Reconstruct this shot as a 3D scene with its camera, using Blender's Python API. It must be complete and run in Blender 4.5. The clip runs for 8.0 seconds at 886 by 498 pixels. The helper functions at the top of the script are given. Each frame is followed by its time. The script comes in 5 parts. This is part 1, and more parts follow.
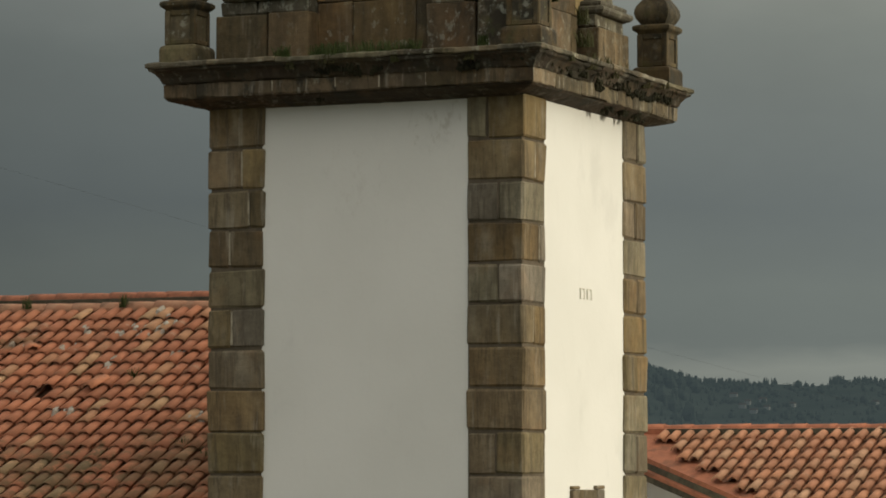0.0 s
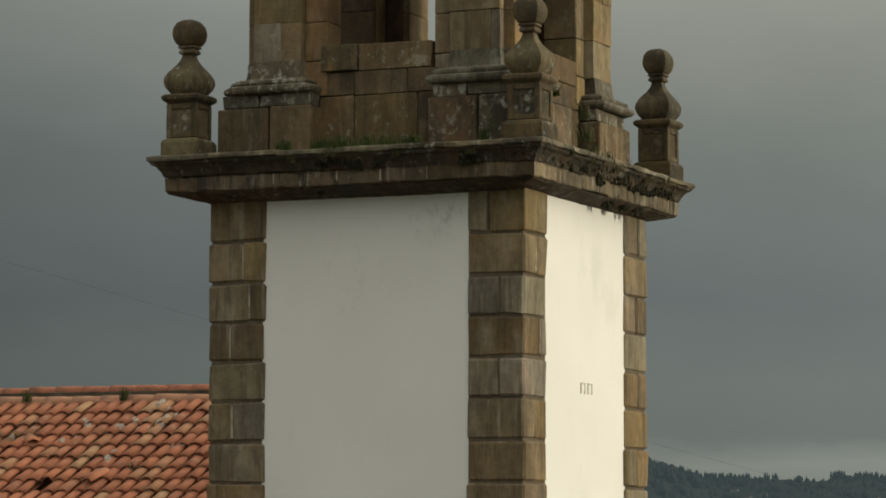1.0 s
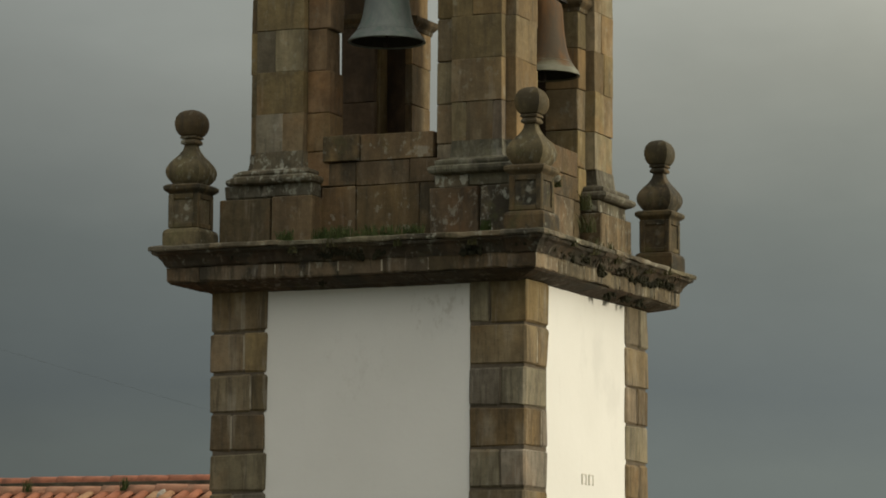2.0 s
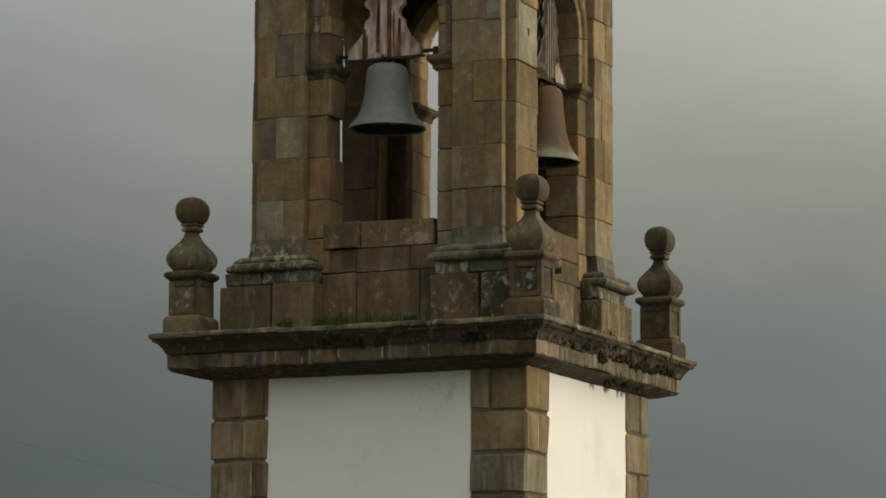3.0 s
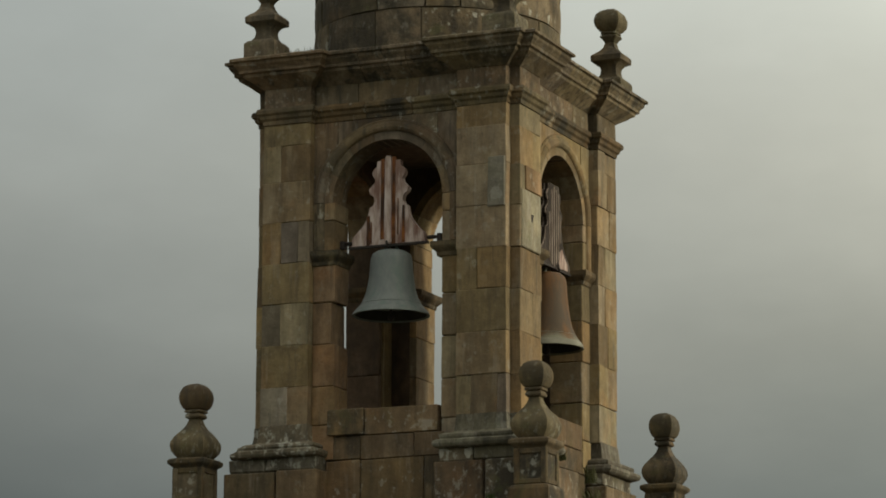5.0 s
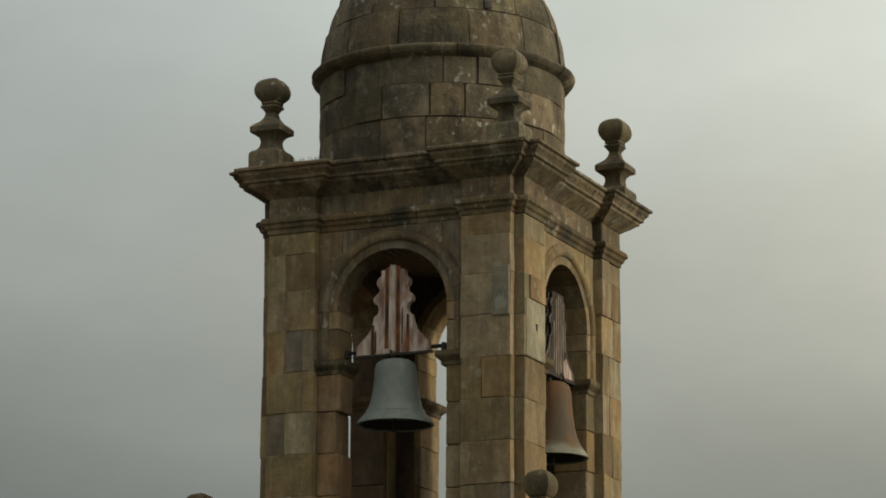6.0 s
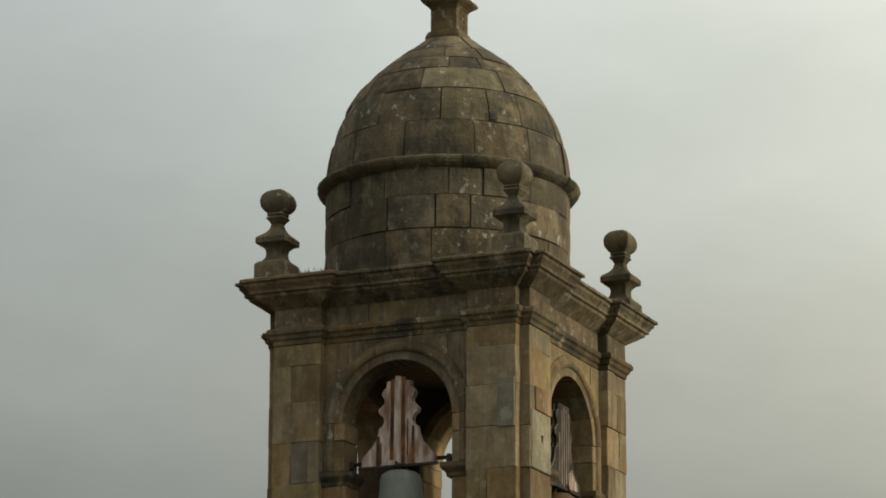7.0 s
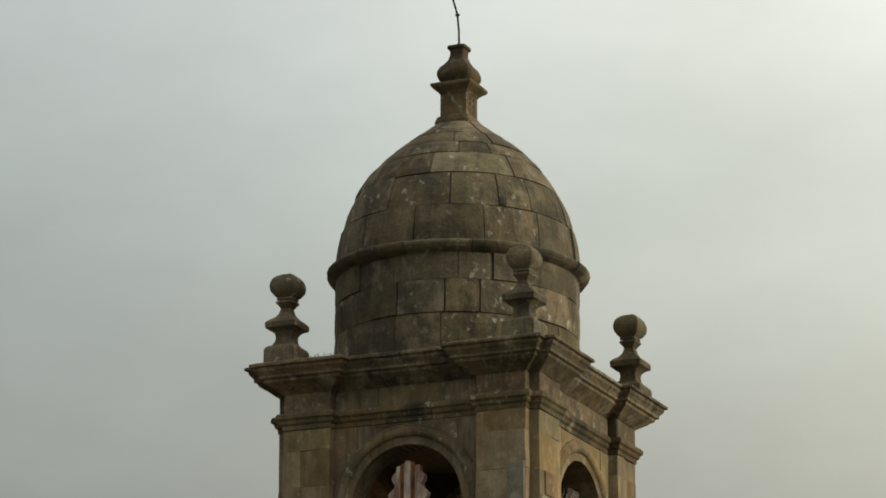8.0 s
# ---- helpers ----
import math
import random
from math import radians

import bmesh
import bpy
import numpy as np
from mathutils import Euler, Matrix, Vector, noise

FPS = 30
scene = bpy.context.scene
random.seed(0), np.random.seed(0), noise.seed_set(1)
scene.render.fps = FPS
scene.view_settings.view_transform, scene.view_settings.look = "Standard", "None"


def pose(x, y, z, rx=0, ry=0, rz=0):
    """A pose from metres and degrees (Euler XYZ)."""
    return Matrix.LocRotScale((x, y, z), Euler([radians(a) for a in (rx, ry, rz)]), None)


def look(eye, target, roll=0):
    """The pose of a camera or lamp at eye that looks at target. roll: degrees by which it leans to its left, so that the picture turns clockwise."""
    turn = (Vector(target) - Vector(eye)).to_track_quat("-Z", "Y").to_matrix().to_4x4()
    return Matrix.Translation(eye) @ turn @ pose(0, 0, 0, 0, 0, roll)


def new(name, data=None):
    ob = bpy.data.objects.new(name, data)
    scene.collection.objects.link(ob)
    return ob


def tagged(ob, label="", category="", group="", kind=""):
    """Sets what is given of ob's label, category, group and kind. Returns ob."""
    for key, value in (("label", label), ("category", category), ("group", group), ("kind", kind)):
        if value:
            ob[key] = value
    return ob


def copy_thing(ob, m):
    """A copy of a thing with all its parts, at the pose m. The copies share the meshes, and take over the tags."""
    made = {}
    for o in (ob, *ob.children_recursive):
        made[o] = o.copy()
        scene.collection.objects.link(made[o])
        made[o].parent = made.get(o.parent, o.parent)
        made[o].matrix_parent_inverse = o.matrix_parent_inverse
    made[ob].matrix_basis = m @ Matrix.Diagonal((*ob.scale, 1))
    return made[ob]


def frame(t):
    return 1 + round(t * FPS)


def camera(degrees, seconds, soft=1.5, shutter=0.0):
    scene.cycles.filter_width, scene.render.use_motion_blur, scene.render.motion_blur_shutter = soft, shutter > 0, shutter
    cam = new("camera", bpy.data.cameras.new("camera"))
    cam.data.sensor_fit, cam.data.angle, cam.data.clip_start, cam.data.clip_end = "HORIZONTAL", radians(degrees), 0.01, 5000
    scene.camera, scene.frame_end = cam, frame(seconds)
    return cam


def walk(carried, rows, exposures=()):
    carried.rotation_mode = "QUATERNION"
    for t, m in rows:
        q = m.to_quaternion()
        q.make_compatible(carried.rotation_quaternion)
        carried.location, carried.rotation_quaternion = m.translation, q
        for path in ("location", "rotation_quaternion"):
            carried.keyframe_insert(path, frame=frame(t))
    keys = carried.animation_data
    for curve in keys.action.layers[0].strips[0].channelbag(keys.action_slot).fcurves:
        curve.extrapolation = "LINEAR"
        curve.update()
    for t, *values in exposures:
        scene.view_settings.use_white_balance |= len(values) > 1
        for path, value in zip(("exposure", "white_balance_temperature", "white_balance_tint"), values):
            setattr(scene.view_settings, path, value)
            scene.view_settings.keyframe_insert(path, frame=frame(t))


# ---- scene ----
# camera on a tripod: it only tilts up
cam = camera(15.229, 8.0, soft=1.8)
EYE = (14.631, -33.165, 8.0)
ROWS = [(0, 23.630, 3.702, 0.015),
        (0.5, 23.627, 4.462, 0.198),
        (1, 23.647, 5.325, 0.179),
        (1.5, 23.665, 6.119, 0.304),
        (3, 23.694, 8.392, 0.227),
        (3.5, 23.707, 9.123, 0.285),
        (4, 23.723, 9.945, 0.277),
        (4.5, 23.745, 10.741, 0.248),
        (6, 23.863, 13.502, 0.257),
        (6.5, 23.912, 14.438, 0.315),
        (7, 23.970, 15.424, 0.330),
        (7.5, 24.054, 16.203, 0.330),
        (8, 24.152, 16.885, 0.375)]
walk(cam, [(t, pose(*EYE, 90 + pitch, 0, yaw) @ pose(0, 0, 0, 0, 0, roll)) for t, yaw, pitch, roll in ROWS])

# ---- light ----
SUN_AZ, SUN_EL = 101.0, 8.0   # degrees from -y towards +x, and above the horizon


def build_world():
    w = bpy.data.worlds.new("overcast_sky")
    scene.world = w
    w.use_nodes = True
    nt = w.node_tree
    nt.nodes.clear()
    N, L = nt.nodes.new, nt.links.new
    out, bg = N("ShaderNodeOutputWorld"), N("ShaderNodeBackground")
    tc = N("ShaderNodeTexCoord")
    sep = N("ShaderNodeSeparateXYZ")
    L(tc.outputs["Generated"], sep.inputs[0])

    def math_node(op, a, b=None, clamp=False):
        n = N("ShaderNodeMath")
        n.operation, n.use_clamp = op, clamp
        for i, v in enumerate((a, b)):
            if v is None:
                continue
            if isinstance(v, (int, float)):
                n.inputs[i].default_value = v
            else:
                L(v, n.inputs[i])
        return n.outputs[0]

    def cloud(scale, stretch, detail, rough=0.5, lean=0.0):
        m = N("ShaderNodeMapping")
        m.inputs["Scale"].default_value = (1, 1, stretch)
        m.inputs["Rotation"].default_value = (lean, lean * 0.5, 0)
        n = N("ShaderNodeTexNoise")
        n.inputs["Scale"].default_value = scale
        n.inputs["Detail"].default_value = detail
        n.inputs["Roughness"].default_value = rough
        L(tc.outputs["Generated"], m.inputs[0])
        L(m.outputs[0], n.inputs["Vector"])
        return n.outputs["Fac"]

    # height above the horizon, ruffled by the cloud layers
    ruffle = math_node("MULTIPLY", math_node("SUBTRACT", cloud(5, 2.2, 4, 0.45, 0.12), 0.5), 0.07)
    lift = math_node("MULTIPLY", sep.outputs[2], 6.0, True)
    z = math_node("ADD", sep.outputs[2], math_node("MULTIPLY", ruffle, lift))
    z = math_node("ADD", z, math_node("MULTIPLY", math_node("SUBTRACT", cloud(16, 3.0, 5, 0.55, 0.05), 0.5), 0.013))
    ramp = N("ShaderNodeValToRGB")
    # the cloud is thinner and brighter towards the far side of the sky
    back = math_node("MULTIPLY", sep.outputs[1], -0.16)
    z = math_node("ADD", z, math_node("MAXIMUM", back, 0.0))
    L(math_node("MULTIPLY", z, 2.0, True), ramp.inputs[0])
    stops = [(0.0, (0.10, 0.112, 0.105)), (0.044, (0.172, 0.190, 0.174)), (0.059, (0.188, 0.206, 0.186)), (0.071, (0.125, 0.145, 0.139)), (0.108, (0.133, 0.154, 0.147)),
             (0.15, (0.116, 0.136, 0.138)), (0.25, (0.158, 0.179, 0.171)), (0.34, (0.250, 0.268, 0.247)), (0.45, (0.399, 0.422, 0.388)),
             (0.62, (0.560, 0.610, 0.582)), (0.74, (0.70, 0.75, 0.728)), (1.0, (1.06, 1.06, 1.0))]
    el = ramp.color_ramp.elements
    for i, (p, c) in enumerate(stops):
        e = el[i] if i < 2 else el.new(p)
        e.position, e.color = p, (*c, 1)
    # brighter towards the veiled sun, mottled by cloud
    side = math_node("ADD", math_node("MULTIPLY", sep.outputs[0], 0.91), math_node("MULTIPLY", sep.outputs[1], 0.41))
    near = math_node("MAXIMUM", math_node("MINIMUM", side, 0.22), -0.25)
    glow = math_node("ADD", 1.02, math_node("MULTIPLY", near, 1.75))
    mottle = math_node("ADD", 0.885, math_node("MULTIPLY", cloud(9, 2.2, 5, 0.55, 0.22), 0.23))
    wisps = math_node("ADD", 0.955, math_node("MULTIPLY", cloud(26, 1.5, 6, 0.6, 0.3), 0.09))
    gain = math_node("MULTIPLY", math_node("MULTIPLY", glow, mottle), wisps)
    scale = N("ShaderNodeVectorMath")
    scale.operation = "SCALE"
    warm = N("ShaderNodeMix")
    warm.data_type, warm.blend_type = "RGBA", "MULTIPLY"
    L(math_node("MULTIPLY", lift, math_node("ADD", 0.25, math_node("MULTIPLY", side, 2.5), True)), warm.inputs["Factor"])
    L(ramp.outputs[0], warm.inputs["A"])
    warm.inputs["B"].default_value = (1.085, 1.0, 0.88, 1)
    L(warm.outputs["Result"], scale.inputs[0])
    L(gain, scale.inputs["Scale"])
    # a little clear sky light through the cloud
    sky = N("ShaderNodeTexSky")
    sky.sky_type, sky.sun_disc = "NISHITA", False
    sky.sun_elevation, sky.sun_rotation = radians(SUN_EL), radians(180 - SUN_AZ)
    thin = N("ShaderNodeVectorMath")
    thin.operation = "SCALE"
    thin.inputs["Scale"].default_value = 0.05
    L(sky.outputs[0], thin.inputs[0])
    mix = N("ShaderNodeMix")
    mix.data_type = "RGBA"
    mix.inputs["Factor"].default_value = 0.96
    L(thin.outputs[0], mix.inputs["A"])
    L(scale.outputs[0], mix.inputs["B"])
    L(mix.outputs["Result"], bg.inputs[0])
    bg.inputs[1].default_value = 1.0
    L(bg.outputs[0], out.inputs[0])


build_world()
sun = new("sun", bpy.data.lights.new("sun", "SUN"))
sun.data.energy, sun.data.angle, sun.data.color = 2.15, radians(6.0), (1.0, 0.905, 0.70)
_a, _e = radians(SUN_AZ), radians(SUN_EL)
_toward = Vector((math.sin(_a) * math.cos(_e), -math.cos(_a) * math.cos(_e), math.sin(_e)))
sun.matrix_world = look(_toward * 60 + Vector((0, 0, 14)), (0, 0, 14))

# ---- materials ----


def nodes_of(name, rough=0.85):
    m = bpy.data.materials.new(name)
    m.use_nodes = True
    nt = m.node_tree
    b = nt.nodes["Principled BSDF"]
    b.inputs["Roughness"].default_value = rough
    b.inputs["Specular IOR Level"].default_value = 0.25
    return m, nt, b


class Graph:
    """Short hand for building node graphs."""

    def __init__(self, nt, spread=7.0):
        self.nt = nt
        tc = nt.nodes.new("ShaderNodeTexCoord")
        info = nt.nodes.new("ShaderNodeObjectInfo")
        self.random = info.outputs["Random"]
        off = self.vec("SCALE", None)
        comb = nt.nodes.new("ShaderNodeCombineXYZ")
        for i, k in enumerate((1.0, 2.3, 3.1)):
            self.link(self.math("MULTIPLY", self.random, k), comb.inputs[i])
        self.link(comb.outputs[0], off.inputs[0])
        off.inputs["Scale"].default_value = spread
        add = self.vec("ADD", None)
        self.link(tc.outputs["Object"], add.inputs[0])
        self.link(off.outputs[0], add.inputs[1])
        self.co, self.plain = add.outputs[0], tc.outputs["Object"]

    def link(self, a, b):
        self.nt.links.new(a, b)

    def vec(self, op, _):
        n = self.nt.nodes.new("ShaderNodeVectorMath")
        n.operation = op
        return n

    def math(self, op, a, b=0.0, clamp=False):
        n = self.nt.nodes.new("ShaderNodeMath")
        n.operation, n.use_clamp = op, clamp
        for i, v in enumerate((a, b)):
            if isinstance(v, (int, float)):
                n.inputs[i].default_value = v
            else:
                self.link(v, n.inputs[i])
        return n.outputs[0]

    def noise(self, scale, detail=4, rough=0.55, stretch=(1, 1, 1), co=None):
        m = self.nt.nodes.new("ShaderNodeMapping")
        m.inputs["Scale"].default_value = stretch
        self.link(co or self.co, m.inputs[0])
        n = self.nt.nodes.new("ShaderNodeTexNoise")
        n.inputs["Scale"].default_value = scale
        n.inputs["Detail"].default_value = detail
        n.inputs["Roughness"].default_value = rough
        self.link(m.outputs[0], n.inputs["Vector"])
        return n.outputs["Fac"]

    def step(self, v, lo, hi):
        n = self.nt.nodes.new("ShaderNodeMapRange")
        n.interpolation_type = "SMOOTHSTEP"
        n.inputs["From Min"].default_value, n.inputs["From Max"].default_value = lo, hi
        self.link(v, n.inputs["Value"])
        return n.outputs["Result"]

    def mix(self, f, a, b, mode="MIX"):
        n = self.nt.nodes.new("ShaderNodeMix")
        n.data_type, n.blend_type = "RGBA", mode
        for key, v in (("Factor", f), ("A", a), ("B", b)):
            if isinstance(v, (int, float)):
                n.inputs[key].default_value = v
            elif isinstance(v, tuple):
                n.inputs[key].default_value = (*v, 1)
            else:
                self.link(v, n.inputs[key])
        return n.outputs["Result"]

    def bump(self, b, h, strength, dist=0.01):
        n = self.nt.nodes.new("ShaderNodeBump")
        n.inputs["Strength"].default_value, n.inputs["Distance"].default_value = strength, dist
        self.link(h, n.inputs["Height"])
        self.link(n.outputs[0], b.inputs["Normal"])


def stone_material(name, tones, streak=0.5, crust=0.0, lichen=0.0, rust=0.0, runs=0.0, spread=0.565, relief=0.5, rough=0.9):
    """Weathered granite: hue and tone vary stone by stone, some stones crusted or lichened and their neighbours clean."""
    m, nt, b = nodes_of(name, rough)
    g = Graph(nt)
    tones = [tuple(0.78 * v for v in t) for t in tones]
    own = [g.math("FRACT", g.math("MULTIPLY", g.random, k)) for k in (17.31, 41.7, 73.9)]
    c = g.mix(g.step(g.noise(0.9, 3), 0.35, 0.65), tones[0], tones[1])
    c = g.mix(g.math("MULTIPLY", g.step(g.random, 0.35, 1.0), 0.85), c, tones[2])
    # olive, ochre or grey stones
    hue = g.mix(g.step(own[1], 0.25, 0.45), (1.0, 1.01, 0.92), (1.07, 0.97, 0.88))
    hue = g.mix(g.step(own[1], 0.62, 0.85), hue, (0.98, 0.98, 1.03))
    c = g.mix(0.9, c, hue, "MULTIPLY")
    c = g.mix(1.0, c, g.mix(own[0], (0.76, 0.75, 0.72), (1.20, 1.20, 1.19)), "MULTIPLY")
    c = g.mix(g.math("MULTIPLY", g.step(g.noise(2.0, 4, 0.6, (1.6, 1.6, 0.5)), 0.52, 0.70), 0.4), c, tuple(min(1, 1.6 * v) for v in tones[2]))
    if rust:
        c = g.mix(g.math("MULTIPLY", g.step(g.noise(2.2, 3, 0.5), 0.54, 0.74), rust * 0.8), c, (0.25, 0.13, 0.05))
    grain = g.noise(55, 3, 0.7)
    c = g.mix(0.4, c, g.mix(g.step(g.noise(9, 6, 0.68), 0.3, 0.70), (0.58, 0.57, 0.56), (1.30, 1.28, 1.24)), "MULTIPLY")
    c = g.mix(0.6, c, g.mix(g.step(g.noise(2.6, 4, 0.6, (1.3, 1.3, 0.5)), 0.34, 0.66), (0.66, 0.64, 0.61), (1.27, 1.26, 1.24)), "MULTIPLY")
    c = g.mix(g.math("MULTIPLY", g.step(g.noise(24, 4, 0.65, (1.5, 1.5, 0.6)), 0.60, 0.72), 0.38), c, (0.035, 0.03, 0.024))
    c = g.mix(0.3, c, g.mix(grain, (0.6, 0.6, 0.6), (1.4, 1.4, 1.4)), "MULTIPLY")
    st = g.noise(3.2, 4, 0.6, (3.2, 3.2, 0.28))
    c = g.mix(g.math("MULTIPLY", g.step(st, 0.52, 0.72), streak), c, (0.045, 0.04, 0.032))
    fine = g.noise(9.0, 3, 0.6, (3.0, 3.0, 0.22), g.plain)
    c = g.mix(g.math("MULTIPLY", g.step(fine, 0.50, 0.70), 0.26 * streak), c, (0.035, 0.03, 0.022))
    if crust:
        k = g.noise(2.6, 6, 0.68, (1, 1, 0.8), g.plain)
        some = g.math("ADD", 0.45, g.math("MULTIPLY", g.step(own[2], 0.25, 0.75), 0.75))
        c = g.mix(g.math("MULTIPLY", g.math("MULTIPLY", g.step(k, 0.42, 0.60), crust), some, True), c, (0.032, 0.030, 0.022))
    if lichen:
        some = g.math("ADD", 0.3, g.math("MULTIPLY", g.step(own[0], 0.35, 0.75), 0.9))
        k = g.noise(9.5, 5, 0.7, (1, 1, 0.8), g.plain)
        c = g.mix(g.math("MULTIPLY", g.math("MULTIPLY", g.step(k, spread, spread + 0.095), lichen), some, True), c, (0.33, 0.335, 0.275))
        k = g.math("ADD", g.noise(4.2, 5, 0.62, (1, 1, 0.8), g.plain), g.math("MULTIPLY", grain, 0.06))
        c = g.mix(g.math("MULTIPLY", g.math("MULTIPLY", g.step(k, spread + 0.075, spread + 0.125), lichen), some, True), c, (0.36, 0.36, 0.30))
        k = g.noise(3.0, 3, 0.6, (1, 1, 1), g.plain)
        c = g.mix(g.math("MULTIPLY", g.step(k, 0.60, 0.72), lichen * 0.5), c, (0.10, 0.11, 0.035))
    if runs:
        patch = g.step(g.noise(1.7, 3, 0.6, (1, 1, 1), g.plain), 0.42, 0.62)
        k = g.noise(5.0, 5, 0.66, (2.6, 2.6, 0.2), g.plain)
        c = g.mix(g.math("MULTIPLY", g.math("MULTIPLY", g.step(k, 0.54, 0.66), patch), runs), c, (0.36, 0.33, 0.27))
        k = g.math("ADD", g.noise(5.5, 5, 0.7, (2.2, 2.2, 0.25), g.plain), g.math("MULTIPLY", g.noise(1.3, 2, 0.5, (1, 1, 0.6), g.plain), 0.25))
        c = g.mix(g.math("MULTIPLY", g.step(k, 0.66, 0.76), runs), c, (0.030, 0.026, 0.018))
    g.link(c, b.inputs["Base Color"])
    g.bump(b, g.math("ADD", g.math("MULTIPLY", g.noise(14, 5, 0.65), 1.0), g.math("MULTIPLY", grain, 0.35)), relief, 0.025)
    return m


def plaster_material():
    m, nt, b = nodes_of("white_limewash", 0.9)
    g = Graph(nt, 0.0)
    c = g.mix(g.step(g.noise(0.6, 3), 0.35, 0.65), (0.71, 0.706, 0.672), (0.67, 0.666, 0.63))
    k = g.noise(1.3, 6, 0.62, (1, 1, 0.6))
    c = g.mix(g.math("MULTIPLY", g.step(k, 0.58, 0.74), 0.2), c, (0.42, 0.42, 0.40))
    k = g.noise(2.7, 7, 0.68, (1, 1, 0.55))
    c = g.mix(g.math("MULTIPLY", g.step(k, 0.58, 0.74), 0.13), c, (0.45, 0.45, 0.43))
    k = g.noise(5.0, 4, 0.6, (1.6, 1.6, 0.22))
    c = g.mix(g.math("MULTIPLY", g.step(k, 0.58, 0.80), 0.05), c, (0.50, 0.48, 0.42))
    # a brown weeping stain under the cornice, and a weaker one lower down
    for at, reach, depth in (((0.86, -1.8, 11.50), 0.50, 0.34), ((0.0, -1.8, 11.0), 0.7, 0.12)):
        d = nt.nodes.new("ShaderNodeVectorMath")
        d.operation = "DISTANCE"
        g.link(g.plain, d.inputs[0])
        d.inputs[1].default_value = at
        near = g.math("SUBTRACT", 1.0, g.math("DIVIDE", d.outputs["Value"], reach), True)
        k = g.math("ADD", g.noise(8.5, 6, 0.72, (1.4, 1.4, 0.8)), g.math("MULTIPLY", near, 0.13))
        c = g.mix(g.math("MULTIPLY", g.math("MULTIPLY", g.step(k, 0.60, 0.74), g.step(near, 0.0, 0.4)), depth), c, (0.36, 0.33, 0.27))
    g.link(c, b.inputs["Base Color"])
    g.bump(b, g.noise(7, 5, 0.6), 0.12, 0.03)
    return m


def tile_material(name, tones, moss=0.3, patches=0.5, mould=()):
    m, nt, b = nodes_of(name, 0.85)
    g = Graph(nt)
    place = nt.nodes.new("ShaderNodeNewGeometry").outputs["Position"]
    c = g.mix(g.step(g.random, 0.0, 0.55), tones[0], tones[1])
    c = g.mix(g.step(g.random, 0.70, 1.0), c, tones[2])
    c = g.mix(0.5, c, g.mix(g.noise(16, 4, 0.65), (0.6, 0.6, 0.6), (1.35, 1.35, 1.35)), "MULTIPLY")
    c = g.mix(g.math("MULTIPLY", g.step(g.noise(3.0, 4, 0.6), 0.52, 0.74), 0.4), c, (0.16, 0.12, 0.08))
    c = g.mix(g.math("MULTIPLY", g.step(g.noise(7.0, 5, 0.7), 0.58, 0.74), moss), c, (0.42, 0.36, 0.26))
    c = g.mix(g.math("MULTIPLY", g.step(g.noise(0.55, 4, 0.6, (1, 1, 1), place), 0.50, 0.68), patches), c, (0.13, 0.105, 0.06))
    c = g.mix(g.math("MULTIPLY", g.step(g.noise(2.4, 5, 0.7, (1, 1, 1), place), 0.62, 0.72), moss * 1.4), c, (0.45, 0.41, 0.33))
    for at, reach in mould:   # black-green mould spreading over the damp part of the slope
        d = nt.nodes.new("ShaderNodeVectorMath")
        d.operation = "DISTANCE"
        g.link(place, d.inputs[0])
        d.inputs[1].default_value = at
        close = g.math("SUBTRACT", 1.0, g.math("DIVIDE", d.outputs["Value"], reach), True)
        k = g.math("ADD", g.noise(3.2, 5, 0.7, (1, 1, 1), place), g.math("MULTIPLY", close, 0.32))
        c = g.mix(g.math("MULTIPLY", g.math("MULTIPLY", g.step(k, 0.56, 0.76), g.step(close, 0.0, 0.25)), 0.55), c, (0.10, 0.088, 0.045))
    g.link(c, b.inputs["Base Color"])
    g.bump(b, g.noise(30, 4, 0.65), 0.4, 0.01)
    return m


def simple_material(name, a, c2, scale=8.0, rough=0.8, metal=0.0, stain=None, amount=0.5, stretch=(1, 1, 1), bump=0.3):
    m, nt, b = nodes_of(name, rough)
    b.inputs["Metallic"].default_value = metal
    g = Graph(nt)
    c = g.mix(g.step(g.noise(scale, 5, 0.6, stretch), 0.3, 0.7), a, c2)
    if stain:
        c = g.mix(g.math("MULTIPLY", g.step(g.noise(scale * 0.45, 4, 0.6, stretch), 0.48, 0.66), amount), c, stain)
    g.link(c, b.inputs["Base Color"])
    g.bump(b, g.noise(scale * 4, 4, 0.6), bump, 0.01)
    return m


GRANITE = stone_material("granite_ashlar", ((0.257, 0.192, 0.1), (0.185, 0.147, 0.087), (0.252, 0.218, 0.152)), 0.42, 0.0, 0.2, 0.4, 0.15)
QUOIN = stone_material("granite_quoin", ((0.235, 0.18, 0.098), (0.17, 0.14, 0.088), (0.225, 0.205, 0.165)), 0.55, 0.0, 0.0, 0.24, 0.34)
CORNICE = stone_material("crusted_granite", ((0.195, 0.155, 0.098), (0.14, 0.11, 0.072), (0.21, 0.172, 0.12)), 0.9, 0.8, 0.3, 0.0, 0.2)
BASE = stone_material("mossy_granite", ((0.18, 0.127, 0.066), (0.128, 0.092, 0.053), (0.176, 0.143, 0.092)), 0.4, 0.55, 0.32, 0.4, 0.2)
DOME = stone_material("lichened_granite", ((0.172, 0.146, 0.094), (0.115, 0.099, 0.064), (0.19, 0.166, 0.118)), 0.6, 0.66, 0.6, 0.12, 0.0, 0.585, 0.8)
